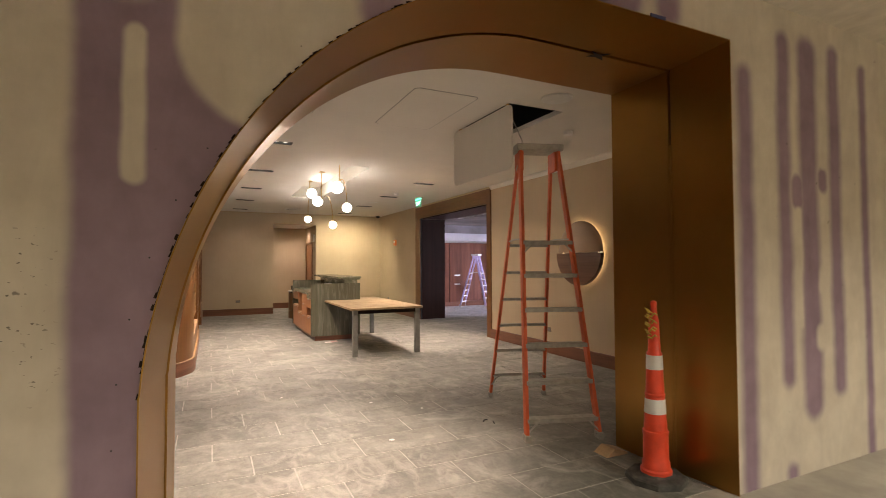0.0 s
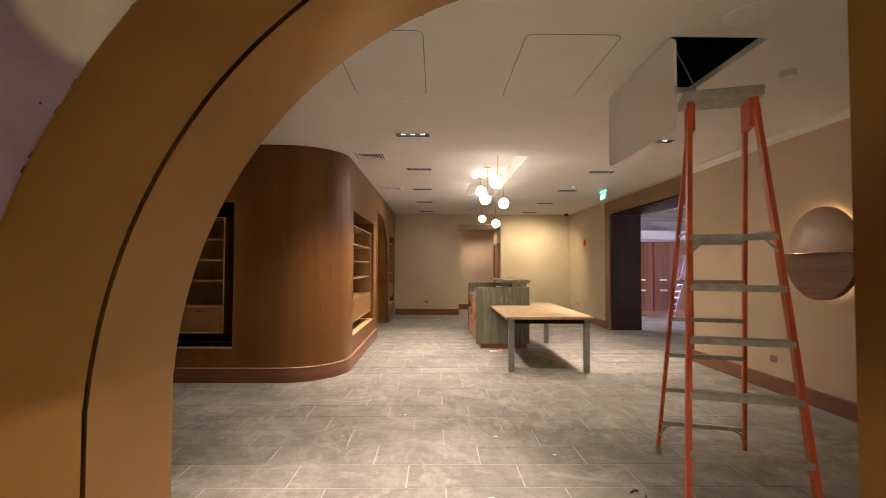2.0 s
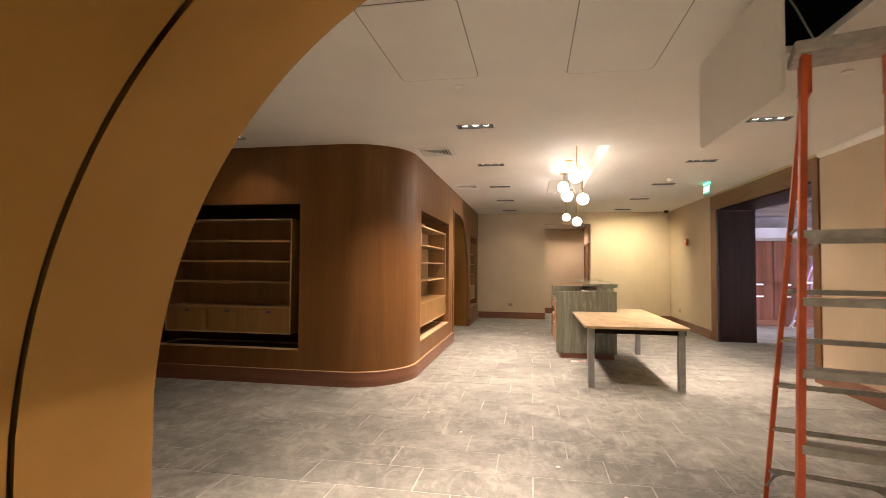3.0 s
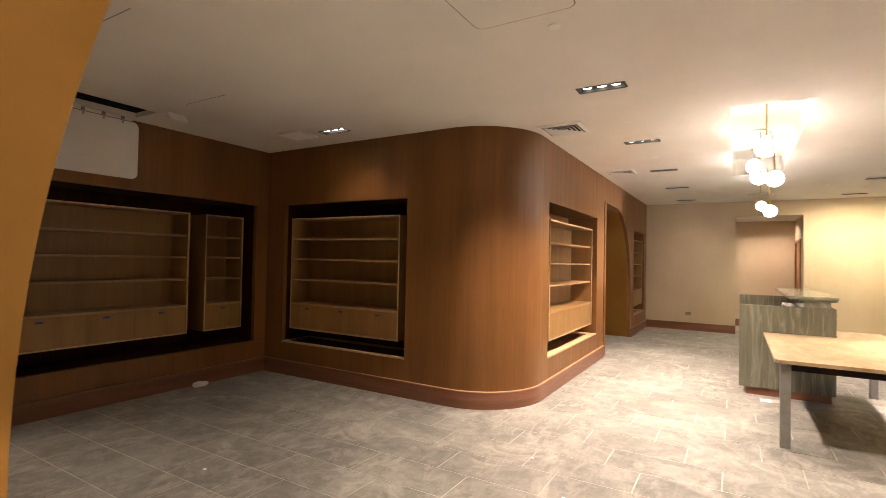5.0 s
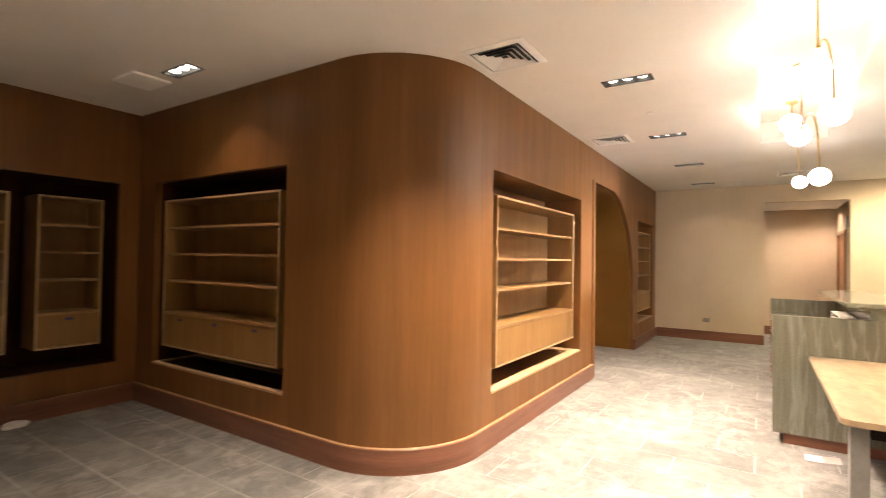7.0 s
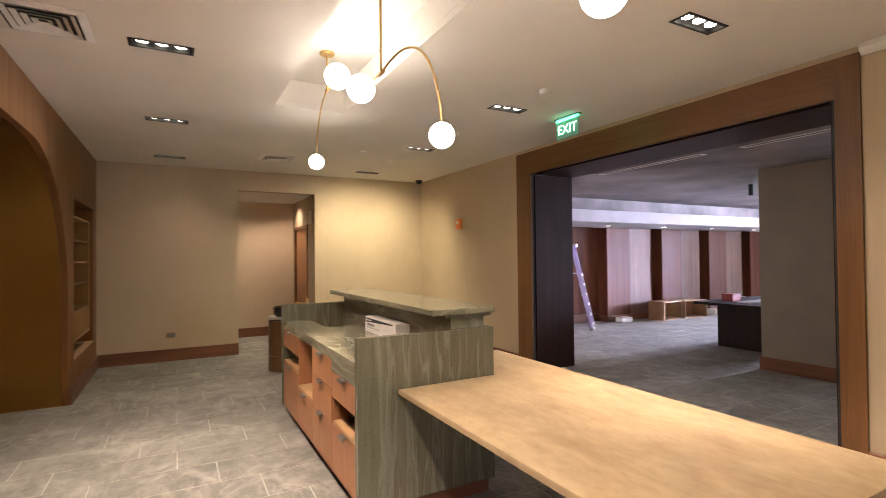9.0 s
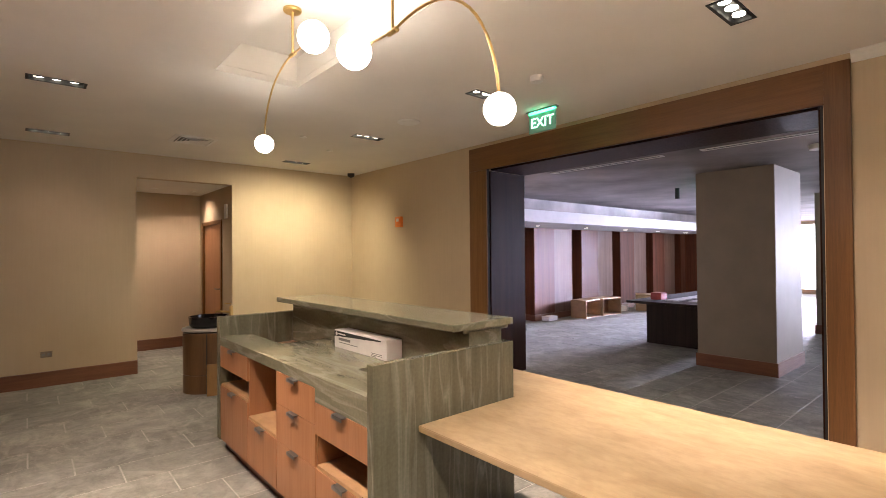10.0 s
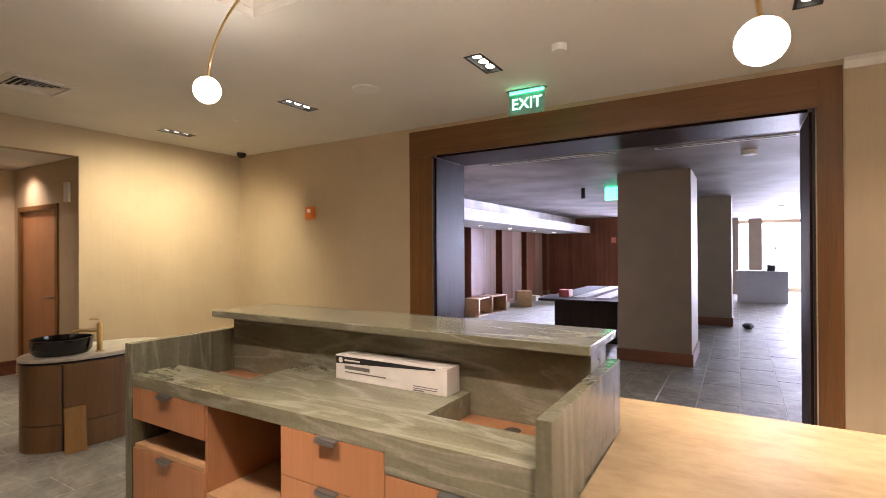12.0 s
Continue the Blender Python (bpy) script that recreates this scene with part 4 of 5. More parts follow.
def step_ladder(name, rail, h, label, steps, placed):
    """Local: climbing side faces -y, feet at z = 0; h is the height of the cap."""
    L = thing(name, (0, 0, 0), label, "step ladder")
    k = h / 2.53
    wb, wt, fy, ry, wr0, wr1, yr1 = 0.305 * k, 0.178 * k, -0.60 * k, 0.735 * k, 0.295 * k, 0.165 * k, 0.09 * k
    ft = -0.05 * k
    for s in (-1, 1):
        a, b = Vector((s * wb, fy, 0.02)), Vector((s * wt, ft, h - 0.03))
        r = part("front_rail", rail_mesh(a, b, 0.013, 0.035), rail, L)
        part("foot", cube(a.x - 0.022, a.y - 0.05, 0, a.x + 0.022, a.y + 0.045, 0.055, 0.006), ALU, r)
        part("foot_rivet", tube(bmesh.new(), [(a.x - 0.026, a.y, 0.035), (a.x + 0.026, a.y, 0.035)], 0.006, 6), PULL, r)
        a, b = Vector((s * wr0, ry, 0.02)), Vector((s * wr1, yr1, h - 0.20 * k))
        r = part("rear_rail", rail_mesh(a, b, 0.012, 0.022), rail, L)
        part("foot", cube(a.x - 0.02, a.y - 0.035, 0, a.x + 0.02, a.y + 0.035, 0.05, 0.005), ALU, r)
        part("hinge_plate", cube(s * wr1 - 0.016, ft - 0.02, h - 0.24 * k, s * wr1 + 0.016, yr1 + 0.03, h - 0.05, 0.003), rail, L)
        part("spreader", tube(bmesh.new(), [(s * 0.21 * k, -0.24 * k, h * 0.648), (s * 0.205 * k, 0.04 * k, h * 0.652), (s * 0.20 * k, 0.29 * k, h * 0.648)], 0.008, 6), ALU, L)
    cap = cube(-0.222 * k, -0.12, h - 0.062, 0.222 * k, 0.13, h, 0.014)
    part("top_cap", cap, ALU, L, "dusty grey moulded top cap")
    for n in range(steps):
        z = (0.172 + 0.2905 * n) * k
        f = z / h
        y = fy + (ft - fy) * f
        w = wb + (wt - wb) * f
        bm = box(bmesh.new(), -w, y - 0.045, z - 0.006, w, y + 0.045, z)
        box(bm, -w, y - 0.045, z - 0.034, w, y - 0.040, z - 0.006)
        box(bm, -w, y + 0.040, z - 0.034, w, y + 0.045, z - 0.006)
        st = part("step", bm, ALU, L)
        if n in (0, steps - 1):
            for s in (-1, 1):
                part("brace", tube(bmesh.new(), [(s * (w - 0.005), y - 0.048, z - 0.10), (s * (w - 0.085), y - 0.048, z - 0.02)], 0.007, 6), ALU, st)
        z = (0.262 + 0.2705 * n) * k
        f = z / (h - 0.2 * k)
        yr, wr = ry + (yr1 - ry) * f, wr0 + (wr1 - wr0) * f
        rg = part("rear_rung", cube(-wr, yr - 0.014, z - 0.028, wr, yr + 0.014, z), ALU, L)
        if n == 0:
            for s in (-1, 1):
                part("brace", tube(bmesh.new(), [(s * (wr + 0.012), yr + 0.02, z - 0.12), (s * (wr - 0.03), yr, z - 0.045), (s * (wr - 0.09), yr, z - 0.014)], 0.010, 6), ALU, rg)
    L.matrix_basis = placed
    return L


step_ladder("step_ladder", ORANGE, 2.53, "orange fibreglass step ladder with dusty aluminium steps under the open hatch", 6, pose(3.475, 3.872, 0, 0, 0, -18.0))
step_ladder("step_ladder", BLUEFG, 1.75, "pale violet step ladder standing by the panelled wall", 6, pose(8.72, 14.38, 0, 0, 0, 40))

# traffic cone
KX, KY = 3.36, 2.45
con = thing("traffic_cone", (KX, KY, 0), "slim orange traffic cone with two pale bands on a black base", "traffic cone")
part("base", lathe(bmesh.new(), [(0.0, 0.0), (0.19, 0.0), (0.192, 0.006), (0.19, 0.034), (0.178, 0.042), (0.12, 0.046), (0.10, 0.058)], KX, KY, 8),
     plain("scuffed_black_rubber", (0.07, 0.068, 0.06), 0.8, 0, 0.5, 16), con, "scuffed black octagonal rubber base")
body = part("cone_body", lathe(bmesh.new(), [(0.098, 0.055), (0.098, 0.075), (0.088, 0.085), (0.086, 0.125), (0.080, 0.135), (0.078, 0.30), (0.081, 0.304), (0.081, 0.325), (0.073, 0.331), (0.068, 0.42),
                                              (0.060, 0.55), (0.063, 0.553), (0.063, 0.565), (0.058, 0.57), (0.048, 0.83), (0.040, 0.84), (0.032, 1.04), (0.022, 1.09), (0.019, 1.14), (0.022, 1.148), (0.018, 1.168), (0.006, 1.175)], KX, KY, 28),
            plain("orange_vinyl", (0.76, 0.075, 0.03), 0.42, 0, 0.12, 12), con, "", True)
for z, r0, r1 in ((0.44, 0.0685, 0.0625), (0.725, 0.0535, 0.0500)):
    part("reflective_band", lathe(bmesh.new(), [(r0 - 0.002, z - 0.001), (r0, z), (r1, z + 0.092), (r1 - 0.002, z + 0.093)], KX, KY, 28), WHITE, body, "pale grey reflective band", True)
bm = bmesh.new()
for k in range(15):
    z = 0.92 + 0.013 * k
    ang = 2.6 + 0.9 * math.sin(k * 1.7)
    tube(bm, [(KX + 0.03 * math.cos(ang), KY + 0.03 * math.sin(ang), z), (KX + 0.052 * math.cos(ang + 0.5), KY + 0.052 * math.sin(ang + 0.5), z + 0.02), (KX + 0.03 * math.cos(ang + 1.1), KY + 0.03 * math.sin(ang + 1.1), z + 0.004)], 0.006, 5)
part("yellow_tape", bm, plain("yellow_tape", (0.50, 0.37, 0.05), 0.5), body, "knotted yellow tape")

# wall disc lamp
dsc = thing("wall_disc_lamp", (XR, 5.67, 1.58), "round backlit wall lamp, pale wood above and dark wood below", "wall lamp")
n = 40
up = [(5.67 + 0.46 * math.cos(math.pi * k / n), 1.58 + 0.46 * math.sin(math.pi * k / n)) for k in range(n + 1)]
lo = [(5.67 + 0.47 * math.cos(math.pi + math.pi * k / n), 1.575 + 0.47 * math.sin(math.pi + math.pi * k / n)) for k in range(n + 1)]
rings = []
for k in range(13):
    r, dpt = 0.46 * math.cos(math.pi / 2 * k / 12.5), 0.12 * math.sin(math.pi / 2 * k / 12.5)
    rings.append([(XR - 0.055 - dpt, 5.67 + r * math.cos(math.pi * q / n), 1.58 + r * math.sin(math.pi * q / n)) for q in range(n + 1)])
rings.insert(0, [(XR - 0.05, *p) for p in up])
part("upper_disc", ring_sweep(bmesh.new(), rings), plain("pale_lacquered_wood", (0.42, 0.29, 0.19), 0.28, 0, 0.06, 5), dsc, "pale satin domed upper half", True)
part("lower_disc", prism(bmesh.new(), lo, "x", XR - 0.11, XR - 0.05), WALNUT_Y, dsc, "dark walnut lower half")
rg = bmesh.new()
ring_sweep(rg, [[(XR - 0.048, 5.67 + r * math.cos(2 * math.pi * k / 40), 1.58 + r * math.sin(2 * math.pi * k / 40)) for k in range(40)] for r in (0.40, 0.36)], False, False)
ring_sweep(rg, [[(x, 5.67 + 0.40 * math.cos(2 * math.pi * k / 40), 1.58 + 0.40 * math.sin(2 * math.pi * k / 40)) for k in range(40)] for x in (XR - 0.048, XR - 0.004)], False, False)
part("light_ring", rg, glow("lit_ring_behind_disc", (1.0, 0.74, 0.42), 5.0), dsc, "lit warm ring behind the disc")


# ---- ceiling fixtures ----
def downlight(x, y):
    d = thing("recessed_downlight", (x, y, H), "black recessed ceiling downlight with three lit lamps", "downlight", "recessed ceiling downlights")
    fr = plate(bmesh.new(), x - 0.19, y - 0.07, x + 0.19, y + 0.07, H - 0.005, H - 0.0005, [(x - 0.172, y - 0.052, x + 0.172, y + 0.052)])
    part("frame", fr, BLACK, d)
    tr = box(bmesh.new(), x - 0.174, y - 0.054, H + 0.044, x + 0.174, y + 0.054, H + 0.049)
    for s in (-1, 1):
        box(tr, x - 0.174, y + s * 0.0525 - 0.0015, H, x + 0.174, y + s * 0.0525 + 0.0015, H + 0.044)
        box(tr, x + s * 0.1725 - 0.0015, y - 0.051, H, x + s * 0.1725 + 0.0015, y + 0.051, H + 0.044)
    part("tray", tr, BLACK, d)
    for k in (-1, 0, 1):
        part("lamp_face", lathe(bmesh.new(), [(0.0, H + 0.008), (0.024, H + 0.009), (0.035, H + 0.014), (0.036, H + 0.022)], x + k * 0.112, y, 20), BULB, d, "lit lamp face", True)


for fx, fy, _, _ in FIXTURES:
    downlight(fx, fy)


def globe(parent, c, r):
    g = part("globe", ball(bmesh.new(), c, r), GLOBE, parent, "lit opal glass globe", True)
    return g


def bow(a, b, lift, n=18):
    """A bent arm from a that ends hanging straight down at b."""
    a, b = Vector(a), Vector(b)
    turns = [math.pi / 2 * i / n for i in range(n + 1)]
    return [a + Vector(((b.x - a.x) * math.sin(t), (b.y - a.y) * math.sin(t), (b.z - a.z) * (1 - math.cos(t)) + lift * math.sin(2 * t))) for t in turns]


def pendant(sx, sy, zj, big, small, lift):
    p = thing("pendant_lamp", (sx, sy, H + 0.25), "thin gold pendant lamp with two lit opal globes on curved arms", "pendant lamp", "pendant lamps above the desk")
    part("canopy", lathe(bmesh.new(), [(0.0, H + 0.232), (0.055, H + 0.232), (0.06, H + 0.238), (0.06, H + 0.2505)], sx, sy, 24), GOLD, p, "round gold ceiling plate", True)
    part("stem", tube(bmesh.new(), [(sx, sy, H + 0.235), (sx, sy, zj)], 0.008, 10), GOLD, p, "", True)
    part("joint", tube(bmesh.new(), [(sx, sy - 0.035, zj), (sx, sy + 0.035, zj)], 0.014, 12), GOLD, p, "", True)
    part("arm", tube(bmesh.new(), bow((sx, sy, zj), small[0], lift), 0.007, 8), GOLD, p, "long bent gold arm", True)
    part("arm", tube(bmesh.new(), [(sx, sy, zj), big[0]], 0.007, 8), GOLD, p, "", True)
    for c, r in (big, small):
        globe(p, c, r)


pendant(2.60, 8.04, 2.79, ((2.60, 8.20, 2.70), 0.095), ((2.65, 7.75, 2.32), 0.072), 0.06)
pendant(2.60, 9.47, 2.64, ((2.60, 9.84, 2.66), 0.095), ((2.672, 8.835, 2.127), 0.065), 0.13)
pendant(2.58, 10.60, 2.88, ((2.56, 10.25, 2.87), 0.095), ((2.69, 11.41, 2.445), 0.072), 0.04)


def square_ring(x, y, o, i, zo, zi, t):
    bm = bmesh.new()
    a = [(-1, -1), (1, -1), (1, 1), (-1, 1)]
    return ring_sweep(bm, [[(x + u * o, y + v * o, zo), (x + u * i, y + v * i, zi), (x + u * i, y + v * i, zi + t), (x + u * o, y + v * o, zo + t)] for u, v in a], True)


def vent(x, y, w=0.46):
    v = thing("ceiling_vent", (x, y, H), "square white ceiling air vent with nested louvres", "air vent", "ceiling air vents")
    part("frame", square_ring(x, y, w / 2, w / 2 - 0.045, H - 0.006, H - 0.016, 0.005), WHITE, v)
    part("backing", cube(x - w / 2 + 0.03, y - w / 2 + 0.03, H - 0.003, x + w / 2 - 0.03, y + w / 2 - 0.03, H - 0.0005), BLACK, v)
    for k in range(4):
        o = w / 2 - 0.058 - k * 0.041
        part("louvre", square_ring(x, y, o, max(o - 0.026, 0.004), H - 0.018, H - 0.005, 0.0015), WHITE, v)


vent(0.79, 7.48)
vent(0.82, 10.30)
vent(2.75, 13.85)


def disc(name, x, y, r, hgt, label, cat, mat=None, z=H):
    d = thing(name, (x, y, z), label, cat)
    part("rim", lathe(bmesh.new(), [(r, z - 0.0005), (r, z - hgt * 0.5), (r * 0.93, z - hgt), (r * 0.86, z - hgt)], x, y, 32), mat or WHITE, d, "", True)
    part("face", lathe(bmesh.new(), [(0.0, z - hgt * 0.9), (r * 0.87, z - hgt * 0.9), (r * 0.87, z - hgt * 0.2)], x, y, 32), mat or CEIL, d, "", True)
    return d


disc("ceiling_speaker", 3.54, 3.65, 0.145, 0.012, "round flush white ceiling loudspeaker", "loudspeaker")
disc("ceiling_speaker", 4.27, 11.60, 0.12, 0.012, "round flush white ceiling loudspeaker", "loudspeaker")
disc("smoke_detector", 4.27, 9.92, 0.05, 0.045, "small round white smoke detector", "smoke detector")
disc("smoke_detector", 4.38, 4.50, 0.055, 0.04, "small round white smoke detector", "smoke detector")
for x, y in ((4.33, 5.39), (1.42, 5.22), (1.42, 9.4), (4.3, 13.4), (3.7, 12.9)):
    disc("sprinkler_cap", x, y, 0.04, 0.008, "small round white sprinkler cap on the ceiling", "sprinkler cap")
spk = thing("ceiling_plate", (-2.05, 6.35, H), "square white ceiling access plate", "access plate")
part("plate", cube(-2.15, 6.22, H - 0.02, -1.80, 6.51, H - 0.0005, 0.003), plain("bright_white_plastic", (0.9, 0.89, 0.86), 0.35, 0, 0.02), spk)

# closed and open access hatches


def rounded(x0, y0, x1, y1, r, n=6):
    return arc(x1 - r, y1 - r, r, 0, 90, n) + arc(x0 + r, y1 - r, r, 90, 180, n) + arc(x0 + r, y0 + r, r, 180, 270, n) + arc(x1 - r, y0 + r, r, 270, 360, n)


def closed_hatch(x0, y0, x1, y1):
    h = thing("access_hatch", ((x0 + x1) / 2, (y0 + y1) / 2, H), "closed flush plaster access hatch with rounded corners", "access hatch")
    part("panel", prism(bmesh.new(), rounded(x0 + 0.004, y0 + 0.004, x1 - 0.004, y1 - 0.004, 0.05), "z", H - 0.004, H - 0.0005), CEIL, h)
    o, i = rounded(x0 - 0.004, y0 - 0.004, x1 + 0.004, y1 + 0.004, 0.055), rounded(x0 + 0.003, y0 + 0.003, x1 - 0.003, y1 - 0.003, 0.05)
    part("joint", ring_sweep(bmesh.new(), [[(*a, H - 0.002), (*b, H - 0.002), (*b, H - 0.0006), (*a, H - 0.0006)] for a, b in zip(o, i)], True), PULL, h, "thin dark joint")


closed_hatch(1.0, 3.9, 1.6, 5.05)
closed_hatch(2.27, 3.93, 2.89, 5.1)
for jx0, jx1, jy in ((-2.04, -1.53, 3.91), (-1.08, -0.62, 3.87), (-2.05, -1.47, 5.08)):
    jt = thing("ceiling_joint", (jx0, jy, H), "thin dark open joint in the plaster ceiling", "ceiling joint", "open joints in the ceiling")
    part("joint", cube(jx0, jy - 0.0035, H - 0.0015, jx1, jy + 0.0035, H - 0.0004), PULL, jt)


def open_hatch(xp, y0, y1, z0, z1, label, clips):
    h = thing("access_hatch", (xp, (y0 + y1) / 2, H), label, "access hatch")
    lid = part("lid", prism(bmesh.new(), rounded(y0, z0, y1, z1, 0.06), "x", xp, xp + 0.018), CEIL, h, "white plaster lid hanging down")
    for k in range(clips):
        y = y0 + 0.10 + k * (y1 - y0 - 0.2) / max(1, clips - 1)
        part("hinge_clip", cube(xp + 0.018, y - 0.016, z1 - 0.02, xp + 0.04, y + 0.016, z1 + 0.035, 0.004), GOLD, lid, "small metal hinge clip")
        part("hinge_pin", tube(bmesh.new(), [(xp + 0.03, y, z1 + 0.02), (xp + 0.03, y, H + 0.02)], 0.006, 8), PULL, lid)
    return h


west = open_hatch(-3.05, 3.965, 5.165, 2.305, 2.895, "open ceiling hatch with its white creased lid hanging on clips", 0)
part("flange", cube(-3.046, 4.07, 2.897, -3.034, 5.10, H + 0.03), CEIL, west, "pale flange of the lid")
part("hinge_wire", tube(bmesh.new(), [(-3.024, 4.06, 2.893), (-3.024, 5.10, 2.893)], 0.004, 6), PULL, west)
for k in range(6):
    y = 4.115 + 0.178 * k
    clip = part("hinge_clip", cube(-3.033, y - 0.017, 2.898, -3.021, y + 0.017, 2.945, 0.004), PULL, west, "small dark metal hinge clip")
    part("hinge_pin", tube(bmesh.new(), [(-3.020, y, 2.862), (-3.020, y, 2.905)], 0.010, 8), ALU, clip, "bright metal pin", True)
for z, tilt in ((2.63, 0.03), (2.42, 0.02)):
    part("crease", prism(bmesh.new(), [(4.07, z), (4.6, z + tilt), (5.06, z + 0.012), (5.06, z + 0.017), (4.6, z + tilt + 0.006), (4.07, z + 0.005)], "x", -3.0318, -3.0300), WHITE, west, "shallow crease across the lid")
open_hatch(3.195, 3.88, 5.05, 2.30, 2.905, "open ceiling hatch with its white lid hanging above the ladder", 2)
cab = thing("hanging_cable", (3.34, 4.2, H), "thin grey cable dangling from the open hatch", "cable")
part("cable", tube(bmesh.new(), [(3.34, 4.2, 3.4), (3.30, 4.15, 3.0), (3.36, 4.08, 2.8), (3.40, 4.0, 2.6), (3.33, 3.95, 2.40), (3.30, 3.96, 2.30)], 0.005, 6), ALU, cab)
bm = bmesh.new()
tube(bm, [(3.22, 4.5, 3.56), (3.9, 4.6, 3.56)], 0.038, 8)
duct = thing("duct_pipe", (3.5, 4.5, 3.58), "dark pipe inside the open ceiling", "pipe")
part("pipe", bm, VOID, duct)
# torn paper tape by the hatch
tp = thing("torn_tape", (-2.4, 5.35, H), "torn strip of pale paper tape on the ceiling", "tape")
part("strip", cube(-2.62, 5.12, H - 0.003, -2.45, 5.19, H - 0.0005), WHITE, tp)
part("flap", prism(bmesh.new(), [(-2.46, H - 0.001), (-2.39, H - 0.085), (-2.37, H - 0.08), (-2.43, H - 0.0008)], "y", 5.12, 5.30), WHITE, tp)

# exit sign
ex = thing("exit_sign", (5.0, 10.44, H), "green lit exit sign hanging from the ceiling", "exit sign")
part("canopy", cube(4.975, 10.26, H - 0.012, 5.025, 10.62, H - 0.0005, 0.003), PULL, ex)
glass = part("sign_plate", cube(4.996, 10.28, H - 0.215, 5.004, 10.60, H - 0.029), plain("pale_green_acrylic", (0.20, 0.46, 0.36), 0.2, 0, 0.05), ex, "pale acrylic plate")
txt = bpy.data.curves.new("exit_text", "FONT")
txt.body, txt.size, txt.align_x, txt.align_y, txt.extrude = "EXIT", 0.135, "CENTER", "CENTER", 0.001
tob = new("exit_text_source", txt)
dg = bpy.context.evaluated_depsgraph_get()
tme = bpy.data.meshes.new_from_object(tob.evaluated_get(dg))
bpy.data.objects.remove(tob)
tme.transform(Matrix.Translation((4.994, 10.44, H - 0.125)) @ Matrix.Rotation(radians(-90), 4, "Z") @ Matrix.Rotation(radians(90), 4, "X"))
tme.transform(Matrix.Translation(-ORIGIN[ex]))
tme.materials.clear()
tme.materials.append(LETTER)
lob = new("letters", tme)
lob.parent = glass
part("light_strip", cube(4.985, 10.29, H - 0.034, 5.015, 10.59, H - 0.0125), GREEN, ex, "green lit strip")

# small wall things
st = thing("fire_strobe", (XR, 13.64, 2.04), "orange-red fire alarm strobe on the beige wall", "fire alarm")
part("housing", cube(XR - 0.05, 13.57, 1.965, XR - 0.001, 13.715, 2.125, 0.008), plain("orange_red_plastic", (0.80, 0.22, 0.04), 0.4), st)
part("lens", cube(XR - 0.058, 13.615, 2.05, XR - 0.044, 13.67, 2.095, 0.004), WHITE, st)
cm = thing("dome_camera", (5.4, 14.9, H), "small dark ceiling security camera", "camera")
part("dome", lathe(bmesh.new(), [(0.06, H - 0.001), (0.06, H - 0.03), (0.045, H - 0.055), (0.015, H - 0.07), (0.0, H - 0.071)], 5.45, 14.85, 20), BLACK, cm, "", True)


def outlet(x, y, z, face, label="pale wall socket plate"):
    o = thing("wall_socket", (x, y, z), label, "socket", "wall sockets")
    if face == "y":
        part("plate", cube(x - 0.057, y - 0.006, z - 0.036, x + 0.057, y - 0.0005, z + 0.036, 0.002), COLUMN, o)
        for s in (-1, 1):
            part("insert", cube(x + s * 0.026 - 0.016, y - 0.0085, z - 0.015, x + s * 0.026 + 0.016, y - 0.0062, z + 0.015), PULL, o)
    else:
        part("plate", cube(x - 0.006, y - 0.057, z - 0.036, x - 0.0005, y + 0.057, z + 0.036, 0.002), COLUMN, o)
        for s in (-1, 1):
            part("insert", cube(x - 0.0085, y + s * 0.026 - 0.016, z - 0.015, x - 0.0062, y + s * 0.026 + 0.016, z + 0.015), PULL, o)


outlet(1.42, YF, 0.38, "y")
outlet(XR, 6.49, 0.37, "x")
outlet(XR, 14.3, 0.38, "x")

# passage door
dr = thing("passage_door", (3.58, 16.16, 0), "closed brown wooden door with a steel lever handle", "door")
part("leaf", cube(3.60, 15.68, 0.008, 3.64, 16.64, 2.06, 0.002), CHERRY, dr)
for a, b, c, d in ((15.60, 15.67, 0.0, 2.12), (16.65, 16.72, 0.0, 2.12)):
    part("casing", cube(3.562, a, c, 3.60, b, d, 0.003), WALNUT, dr)
part("casing", cube(3.562, 15.671, 2.06, 3.60, 16.649, 2.12, 0.003), WALNUT, dr)
hd = part("lever", tube(bmesh.new(), [(3.60, 15.76, 1.02), (3.545, 15.76, 1.02), (3.54, 15.78, 1.02), (3.54, 15.88, 1.02)], 0.009, 8), PULL, dr, "steel lever handle", True)
part("rose", tube(bmesh.new(), [(3.60, 15.76, 1.02), (3.592, 15.76, 1.02)], 0.027, 16), PULL, hd)
sc = thing("passage_sign", (3.55, 15.35, 2.2), "small pale plate on the passage wall", "wall plate")
part("plate", cube(3.555, 15.30, 2.12, 3.579, 15.42, 2.34, 0.003), WHITE, sc)
for hx, hy in ((2.75, 16.2), (3.35, 16.3)):
    d = thing("passage_downlight", (hx, hy, 2.61), "small round lit ceiling lamp of the passage", "downlight", "passage lamps")
    part("rim", lathe(bmesh.new(), [(0.055, 2.6095), (0.055, 2.604), (0.042, 2.602)], hx, hy, 20), WHITE, d)
    part("lamp_face", lathe(bmesh.new(), [(0.0, 2.6045), (0.042, 2.6045), (0.043, 2.607)], hx, hy, 20), BULB, d)

# wash stand
VX, VY, VA, VB = 3.12, 13.66, 0.54, 0.33


def oval(bm, profile, seg=56):
    """Rings of an oval drawn in by the first number of each profile pair."""
    return ring_sweep(bm, [[(VX + (VA - o) * math.cos(2 * math.pi * k / seg), VY + (VB - o) * math.sin(2 * math.pi * k / seg), z) for k in range(seg)] for o, z in profile])


